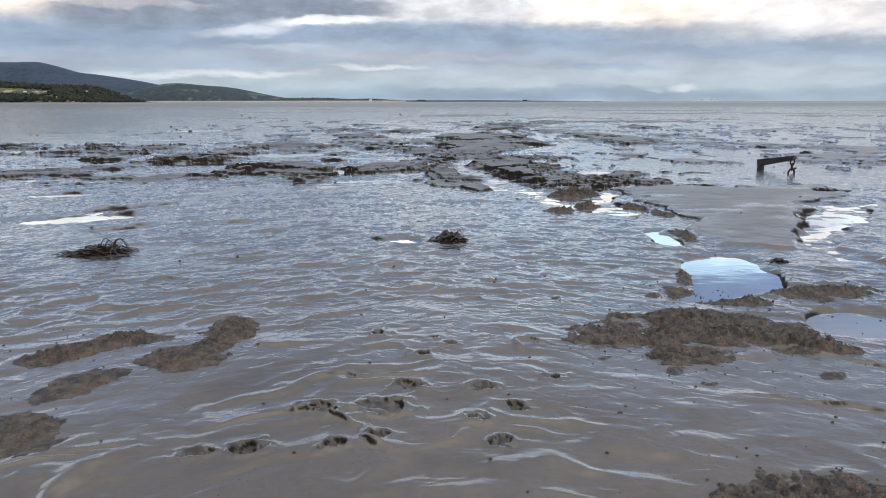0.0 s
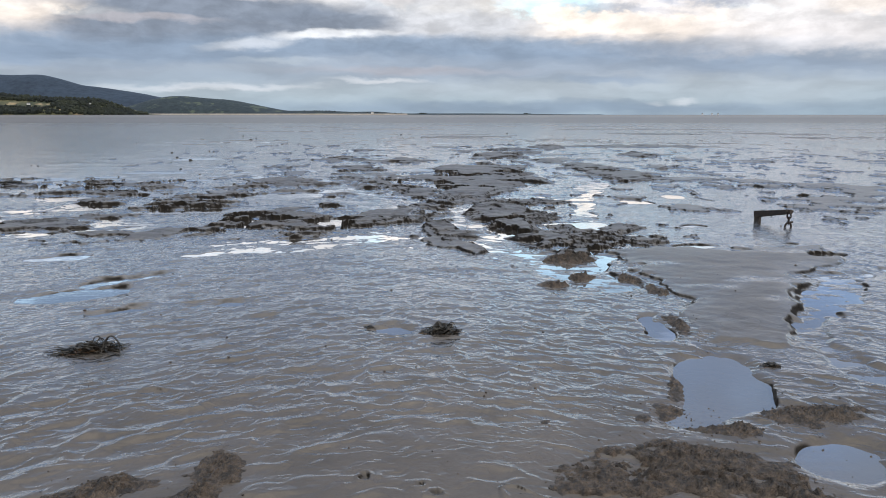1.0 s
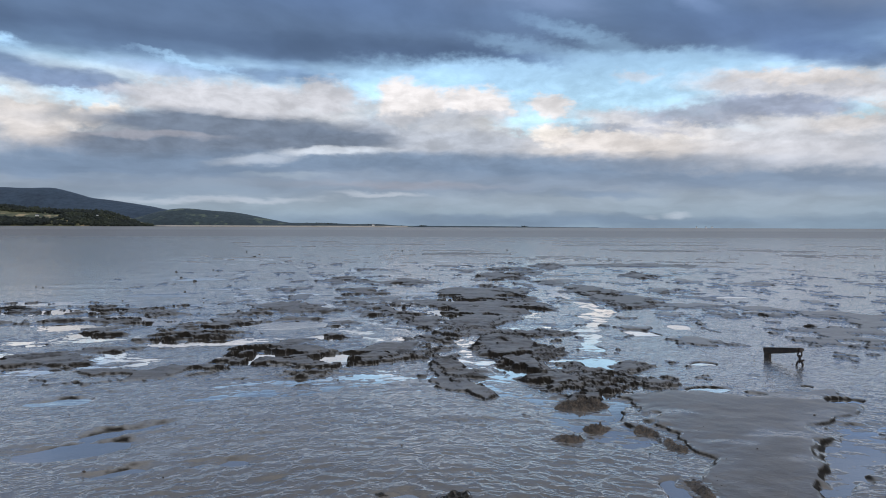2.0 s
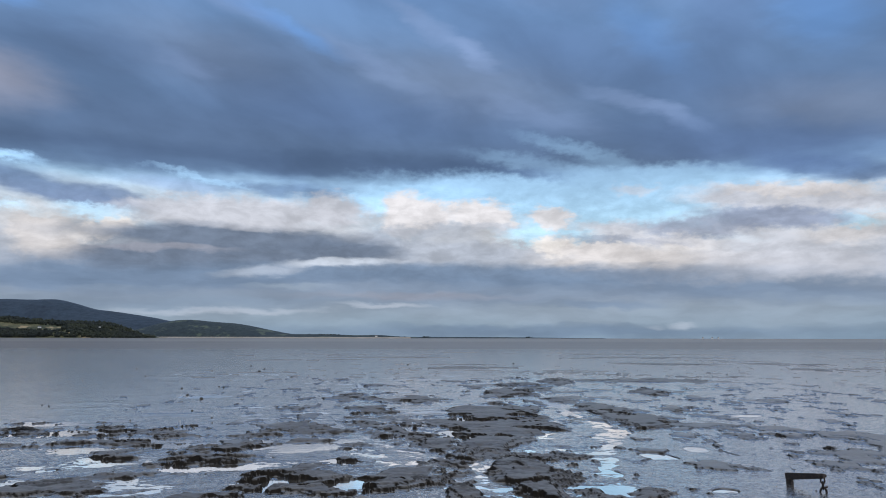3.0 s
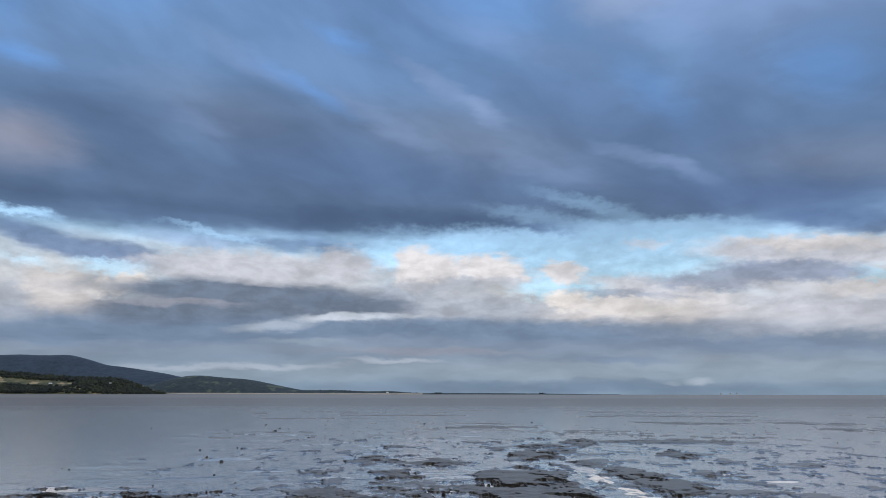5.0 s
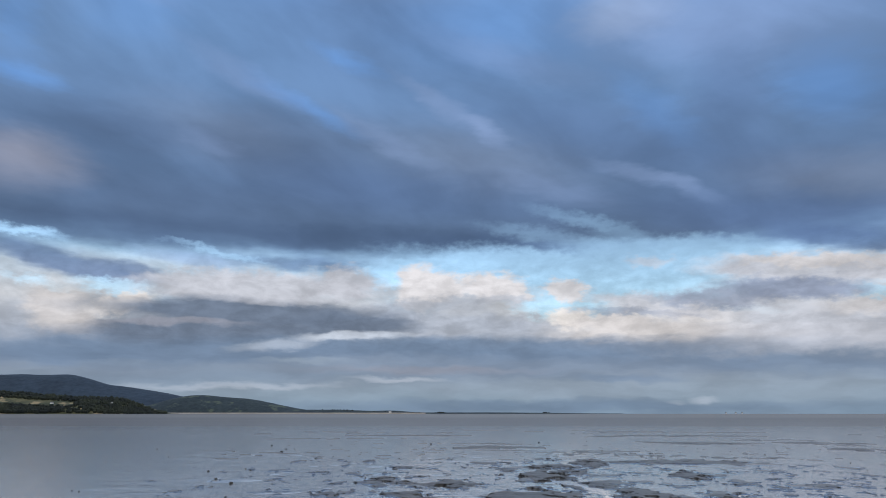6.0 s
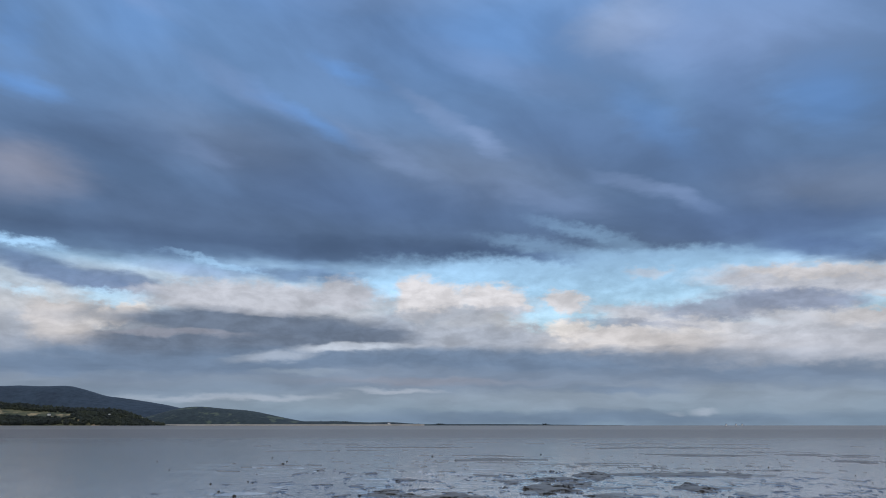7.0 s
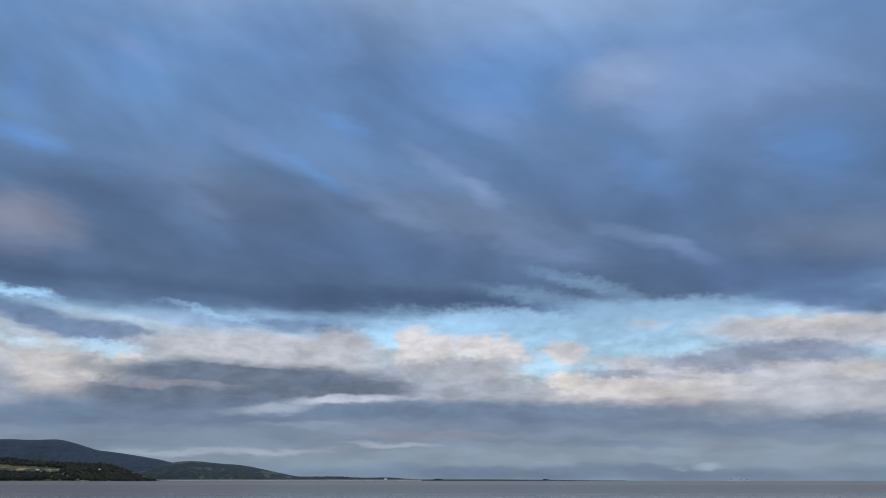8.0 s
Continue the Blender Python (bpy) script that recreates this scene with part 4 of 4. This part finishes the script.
def seaweed(x, y, length, depth, height, count, turn, label, arch=0, seed=0):
    """A stranded tangle of wrack: a mat of straps, brown ones among them, and a few stiff stems that arch over it."""
    rng = random.Random(seed)
    base = new("seaweed_clump")
    base.matrix_world = pose(x, y, max(0.0, level_at(x, y)) - 0.004, 0, 0, turn)

    def strap(bm, low, high, run, width):
        a, b = rng.uniform(-1, 1), rng.uniform(-1, 1)
        px, py = length * a * 0.8, depth * b * 0.7
        pz = height * max(0.05, 1 - a * a) * rng.uniform(low, high)
        way = rng.gauss(0.0 if rng.random() < 0.5 else math.pi, 0.7)
        points = []
        for k in range(7):
            points.append((px, py, max(0.002, pz)))
            way += rng.uniform(-0.6, 0.6)
            px += run / 6 * math.cos(way)
            py += run / 6 * math.sin(way) * 0.6
            pz += rng.uniform(-0.25, 0.12) * height * 0.6
        ribbon(bm, points, width * rng.uniform(0.6, 1.3), width * 0.3, rng.uniform(0, 6))

    bm = bmesh.new()
    for _ in range(count):
        strap(bm, 0.1, 1.0, length * rng.uniform(0.3, 0.8), 0.006)
    part("fronds", bm, WEED, base)
    bm = bmesh.new()
    for _ in range(count // 5):
        strap(bm, 0.0, 0.6, length * rng.uniform(0.3, 0.6), 0.006)
    part("brown_fronds", bm, WEED_BROWN, base, "wet brown fronds")
    # The matted heart under the straps.
    bm = bmesh.new()
    bmesh.ops.create_icosphere(bm, subdivisions=4, radius=1)
    for v in bm.verts:
        d = v.co.normalized()
        k = 0.62 + 0.5 * noise.fractal(d * 2.6 + Vector((seed, 0, 0)), 1.0, 2.1, 4)
        v.co = Vector((d.x * length * 0.8 * k, d.y * depth * 0.8 * k, max(-0.004, d.z * height * 1.35 * k)))
    part("mat", bm, WEED, base)
    for k in range(arch):
        bm = bmesh.new()
        a0, span, top = rng.uniform(-0.05, 0.3) * length, rng.uniform(0.35, 0.6) * length, height * rng.uniform(0.9, 1.35)
        points = [(a0 + span * t, 0.03 * (t - 0.5) * (k - 1), height * 0.3 + top * math.sin(math.pi * min(1, t * 1.15)) ** 0.8) for t in (i / 9 for i in range(10))]
        ribbon(bm, points, 0.0035, 0.003, k)
        part("stem", bm, WEED, base)
    return tagged(base, label, "seaweed", "stranded seaweed")


seaweed(0.04, 3.70, 0.105, 0.05, 0.045, 120, 0, "dark brown clump of stranded seaweed lying on the mud", 1, 3)
seaweed(-1.66, 3.43, 0.18, 0.06, 0.05, 150, 8, "dark tangle of seaweed with arching stems and brown fronds", 4, 7)
seaweed(1.54, 3.22, 0.045, 0.025, 0.018, 40, 10, "small dark scrap of seaweed beside a pool", 0, 11)
seaweed(-0.36, 3.80, 0.03, 0.02, 0.012, 24, 20, "tiny scrap of seaweed at a puddle's edge", 0, 15)
seaweed(-7.2, 11.45, 0.36, 0.16, 0.06, 160, -4, "low dark mass of weed far out on the mud", 0, 19)
seaweed(5.18, 9.66, 0.11, 0.06, 0.04, 40, 0, "small dark lump of weed on the flat", 0, 23)


def stone(x, y, size, seed, label="dark rounded stone half sunk in wet mud"):
    bm = bmesh.new()
    bmesh.ops.create_icosphere(bm, subdivisions=3, radius=size)
    for v in bm.verts:
        k = 1 + 0.28 * noise.fractal(v.co / size * 1.1 + Vector((seed * 3.1, 0, 0)), 1.0, 2.0, 3)
        v.co = Vector((v.co.x * 1.2 * k, v.co.y * k, v.co.z * 0.85 * k))
    for f in bm.faces:
        f.smooth = True
    ob = part("stone", bm, STONE)
    ob.location = (x, y, max(0.0, level_at(x, y)) + size * 0.3)
    return tagged(ob, label, "stone", "stones on the flat")


for k, (sx, sy, size) in enumerate([(-6.18, 16.86, 0.04), (-6.97, 18.02, 0.03), (-8.02, 20.3, 0.026), (-8.47, 30.28, 0.06), (-6.85, 20.54, 0.024),
                                    (-3.3, 11.0, 0.022), (-5.4, 14.2, 0.02), (-10.5, 36.0, 0.04), (-2.2, 38.0, 0.045), (4.0, 40.0, 0.045)]):
    stone(sx, sy, size, k)


def tube(bm, points, radius, sides=8):
    """A round bar along points."""
    last = None
    for k, p in enumerate(points):
        p = Vector(p)
        ahead = (Vector(points[(k + 1) % len(points)]) - Vector(points[k - 1])) if points[0] == points[-1] else (
            Vector(points[min(k + 1, len(points) - 1)]) - Vector(points[max(k - 1, 0)]))
        ahead.normalize()
        side = ahead.cross(Vector((0.31, 0.9, 0.3))).normalized()
        up = side.cross(ahead)
        loop = [bm.verts.new(p + (side * math.cos(a) + up * math.sin(a)) * radius) for a in (2 * math.pi * i / sides for i in range(sides))]
        if last:
            for i in range(sides):
                bm.faces.new((last[i], last[(i + 1) % sides], loop[(i + 1) % sides], loop[i])).smooth = True
        last = loop


def bevelled_bar(bm, ends, widths, heights, bevel):
    """A bar of rectangular section between two points, tapered, with its edges rounded and a little pitted."""
    a, b = Vector(ends[0]), Vector(ends[1])
    ahead = (b - a).normalized()
    side = ahead.cross(Vector((0, 0, 1)) if abs(ahead.z) < 0.9 else Vector((0.93, 0.37, 0))).normalized()
    up = side.cross(ahead)
    loops = []
    for k in range(9):
        t = k / 8
        p, w, h = a.lerp(b, t), widths[0] + (widths[1] - widths[0]) * t, heights[0] + (heights[1] - heights[0]) * t
        loops.append([bm.verts.new(p + side * (sx * w / 2) + up * (sz * h / 2)) for sx, sz in ((-1, -1), (1, -1), (1, 1), (-1, 1))])
    for one, two in zip(loops, loops[1:]):
        for i in range(4):
            bm.faces.new((one[i], one[(i + 1) % 4], two[(i + 1) % 4], two[i]))
    bm.faces.new(loops[0][::-1])
    bm.faces.new(loops[-1])
    bmesh.ops.recalc_face_normals(bm, faces=bm.faces)
    long = [e for e in bm.edges if not e.is_boundary and e.calc_face_angle(0) > 0.6]
    bmesh.ops.bevel(bm, geom=long, offset=bevel, segments=2, affect="EDGES")
    for v in bm.verts:
        v.co += v.normal * 0.0025 * noise.noise(v.co * 60)


def mooring_bracket():
    """A bent iron bar that sticks out of the mud, with a short chain and a shackle on its end."""
    base = new("mooring_bracket")
    base.matrix_world = pose(3.46, 7.42, 0)
    tip = Vector((0.13, -0.42, 0.172))
    bm = bmesh.new()
    bevelled_bar(bm, ((0.005, 0, -0.12), (0, 0, 0.112)), (0.062, 0.058), (0.05, 0.05), 0.006)
    part("post", bm, IRON, base)
    bm = bmesh.new()
    bevelled_bar(bm, ((-0.012, 0.035, 0.080), tip), (0.05, 0.045), (0.072, 0.046), 0.006)
    arm = part("arm", bm, IRON, base)
    bm = bmesh.new()
    bmesh.ops.create_cone(bm, cap_ends=True, segments=12, radius1=0.016, radius2=0.014, depth=0.075,
                          matrix=Matrix.Translation(tip + Vector((-0.008, 0.02, 0))) @ Matrix.Rotation(radians(90), 4, "Y"))
    part("bolt", bm, IRON, arm)
    z = tip.z - 0.008
    for k, (long, wide, wire) in enumerate(((0.034, 0.02, 0.0075), (0.036, 0.021, 0.008), (0.045, 0.032, 0.010), (0.032, 0.02, 0.0075))):
        bm = bmesh.new()
        loop = []
        for i in range(17):
            a = 2 * math.pi * i / 16
            u, v = wide * math.cos(a), long * math.sin(a)
            loop.append((u, 0.004 * math.sin(2 * a), v) if k % 2 == 0 else (0.35 * u, u, v))
        loop[-1] = loop[0]
        tube(bm, loop, wire)
        link = part("shackle" if k == 2 else "chain_link", bm, IRON, base)
        link.location = (tip.x - 0.006, tip.y + 0.018, z - long)
        z -= 2 * long - 0.018
    bm = bmesh.new()
    bmesh.ops.create_cone(bm, cap_ends=True, segments=10, radius1=0.010, radius2=0.010, depth=0.05,
                          matrix=Matrix.Rotation(radians(80), 4, "Y"))
    pin = part("shackle_pin", bm, IRON, base)
    pin.location = (tip.x + 0.012, tip.y + 0.016, 0.06)
    return tagged(base, "rusted dark iron bar with a short chain, standing in wet mud", "mooring bracket")


mooring_bracket()


def specks():
    """Crumbs of mud, shell and weed strewn over the flat, thicker beside the heaps."""
    rng = random.Random(5)
    spots = []
    for _ in range(380):
        patches, _, _ = HEAPS_OF_MUD[rng.choice((0, 0, 0, 1, 2, 3, 4, 6, 7, 8))]
        p = rng.choice(patches)
        spots.append((p[0] + rng.gauss(0, p[2] * 1.1), p[1] + rng.gauss(0, p[3] * 1.6), rng.uniform(0.0012, 0.0045)))
    for _ in range(330):
        y = 1.4 * math.exp(rng.uniform(0, 3.2))
        spots.append((rng.uniform(-0.75, 0.75) * y, y, rng.choice((0.0006, 0.0009, 0.0018)) * rng.uniform(0.7, 1.3) * (y + 1.2) ** 0.85))
    x, y = np.array([s[0] for s in spots]), np.array([s[1] for s in spots])
    z, _, _ = mud_level(x, y)
    verts, faces = [], []
    for (sx, sy, size), sz in zip(spots, z):
        k = len(verts)
        q = Euler((rng.uniform(0, 6), rng.uniform(0, 6), rng.uniform(0, 6))).to_matrix()
        for d in ((1, 0, 0), (-0.8, 0.1, 0), (0, 1.1, 0.1), (0.1, -0.9, 0), (0, 0, 0.8), (0, 0.1, -0.7)):
            v = q @ (Vector(d) * size * rng.uniform(0.7, 1.3))
            verts.append((sx + v.x * 1.3, sy + v.y, max(0.0, sz) + size * 0.35 + v.z * 0.8))
        faces += [(k + a, k + b, k + c) for a, b, c in ((0, 2, 4), (2, 1, 4), (1, 3, 4), (3, 0, 4), (2, 0, 5), (1, 2, 5), (3, 1, 5), (0, 3, 5))]
    mesh = bpy.data.meshes.new("crumbs")
    mesh.from_pydata(verts, [], faces)
    mesh.materials.append(CLOD)
    tagged(new("crumbs", mesh), "dark crumbs of mud and shell strewn over the flat", "debris", kind="stuff")


specks()


# ---- the far shore ----
def hill(name, distance, left, right, crest, mat, label, depth=500, seed=0, bumps=6.0, steps=170):
    """A long hill whose crest follows a smooth function of x, falling to the shore in front and behind."""
    verts, faces = [], []
    rows = 18
    for j in range(rows + 1):
        t = j / rows
        for i in range(steps + 1):
            x = left + (right - left) * i / steps
            h = crest(x)
            shape = math.sin(math.pi * min(1.0, t / 1.25)) ** 0.8 if t < 0.625 else math.cos(math.pi * (t - 0.625) / 0.75)
            rough = bumps * noise.fractal(Vector((x * 0.004, t * 2.0, seed)), 1.0, 2.0, 5) * min(1.0, h / 40) * shape
            verts.append((x, distance + depth * (t - 0.3), max(-3.0, h * shape + rough) if 0 < j < rows else -4.0))
    for j in range(rows):
        for i in range(steps):
            a = j * (steps + 1) + i
            faces.append((a, a + 1, a + steps + 2, a + steps + 1))
    mesh = bpy.data.meshes.new(name)
    mesh.from_pydata(verts, [], faces)
    mesh.polygons.foreach_set("use_smooth", np.ones(len(faces), dtype=bool))
    mesh.materials.append(mat)
    return tagged(new(name, mesh), label, "hill", kind="structure")


def step_down(x, start, end):
    t = min(1.0, max(0.0, (x - start) / (end - start)))
    return 1 - t * t * (3 - 2 * t)


def bump_at(x, centre, width):
    return math.exp(-((x - centre) / width) ** 2)


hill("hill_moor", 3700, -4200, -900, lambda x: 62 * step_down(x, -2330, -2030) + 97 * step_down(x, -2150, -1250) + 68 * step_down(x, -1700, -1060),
     HAZED_MOOR, "dark moorland ridge beyond the estuary", 700, 1, 5.0)
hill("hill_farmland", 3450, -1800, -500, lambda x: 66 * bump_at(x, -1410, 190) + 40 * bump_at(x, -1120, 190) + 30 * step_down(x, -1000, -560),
     HAZED_FIELDS, "low green hill with pale fields", 400, 2, 4.0)
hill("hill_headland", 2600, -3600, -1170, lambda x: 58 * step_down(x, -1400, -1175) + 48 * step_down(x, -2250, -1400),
     SUNLIT_PASTURE, "wooded headland with sunlit fields", 420, 3, 4.0)
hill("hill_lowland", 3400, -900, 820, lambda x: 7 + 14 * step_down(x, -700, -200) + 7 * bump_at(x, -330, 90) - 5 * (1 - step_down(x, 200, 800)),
     HAZED_FIELDS, "long low spit of land on the horizon", 200, 4, 2.0)
hill("sand_shore", 3050, -1500, -150, lambda x: 5.5, SAND, "pale strip of sand at the foot of the hills", 60, 5, 0.5)


def wood(name, count, spot, label, seed, low, high):
    """Many small ragged crowns, standing so close that nobody could count them."""
    rng = random.Random(seed)
    verts, faces = [], []
    ball = bmesh.new()
    bmesh.ops.create_icosphere(ball, subdivisions=1, radius=1)
    points = [v.co.copy() for v in ball.verts]
    tris = [[v.index for v in f.verts] for f in ball.faces]
    ball.free()
    for _ in range(count):
        x, y, z = spot(rng)
        size = rng.uniform(low, high)
        k = len(verts)
        for p in points:
            s = size * rng.uniform(0.65, 1.25)
            verts.append((x + p.x * s, y + p.y * s, z + size * 0.6 + p.z * s * 1.15))
        faces += [[k + i for i in t] for t in tris]
    mesh = bpy.data.meshes.new(name)
    mesh.from_pydata(verts, [], faces)
    mesh.materials.append(LEAVES)
    return tagged(new(name, mesh), label, "woodland", kind="stuff")


def headland_top(x, t):
    h = 58 * step_down(x, -1400, -1175) + 48 * step_down(x, -2250, -1400)
    shape = math.sin(math.pi * min(1.0, t / 1.25)) ** 0.8 if t < 0.625 else 1.0
    return h * shape


def shore_wood(rng):
    x = rng.uniform(-2100, -1180)
    t = rng.choice((rng.uniform(0.02, 0.15), rng.uniform(0.02, 0.10), rng.uniform(0.34, 0.62))) if x < -1480 else rng.uniform(0.02, 0.6)
    return x, 2600 + 420 * (t - 0.3), headland_top(x, t) - 2


def spit_trees(rng):
    x = rng.choice((rng.uniform(-700, -420), rng.uniform(-380, -180), rng.gauss(-92, 12), rng.gauss(430, 14), rng.gauss(-560, 25)))
    return x, 3390, 5 + 14 * step_down(x, -700, -200)


wood("woodland", 3000, shore_wood, "dark woodland along the headland", 8, 4.0, 9.0)
wood("spit_trees", 90, spit_trees, "scattered far trees on the low spit", 9, 1.5, 3.6)


def house(x, y, z, width, depth, height, turn):
    """A small gabled house."""
    base = new("house")
    base.matrix_world = pose(x, y, z, 0, 0, turn)
    w, d = width / 2, depth / 2
    bm = bmesh.new()
    bmesh.ops.create_cube(bm, size=1, matrix=Matrix.Translation((0, 0, height / 2)) @ Matrix.Diagonal((width, depth, height, 1)))
    part("wall", bm, WHITEWASH, base)
    bm = bmesh.new()
    low = [bm.verts.new(p) for p in ((-w - 0.4, -d - 0.4, height), (w + 0.4, -d - 0.4, height), (w + 0.4, d + 0.4, height), (-w - 0.4, d + 0.4, height))]
    top = [bm.verts.new(p) for p in ((-w - 0.4, 0, height + depth * 0.45), (w + 0.4, 0, height + depth * 0.45))]
    for f in ((low[0], low[1], top[1], top[0]), (low[2], low[3], top[0], top[1]), (low[1], low[2], top[1]), (low[3], low[0], top[0]), tuple(low[::-1])):
        bm.faces.new(f)
    part("roof", bm, SLATE, base)
    return tagged(base, "small white house with a slate roof on the far shore", "house", "houses on the far shore")


house(-1545, 2530, 37, 10, 7, 5, 10)
house(-1330, 2560, 40, 6, 5, 3, -15)
house(-335, 3310, 0, 12, 8, 12, 0)
for hx in (1370, 1420, 1452):
    house(hx, 3500, 0, 6, 5, 6, 0)
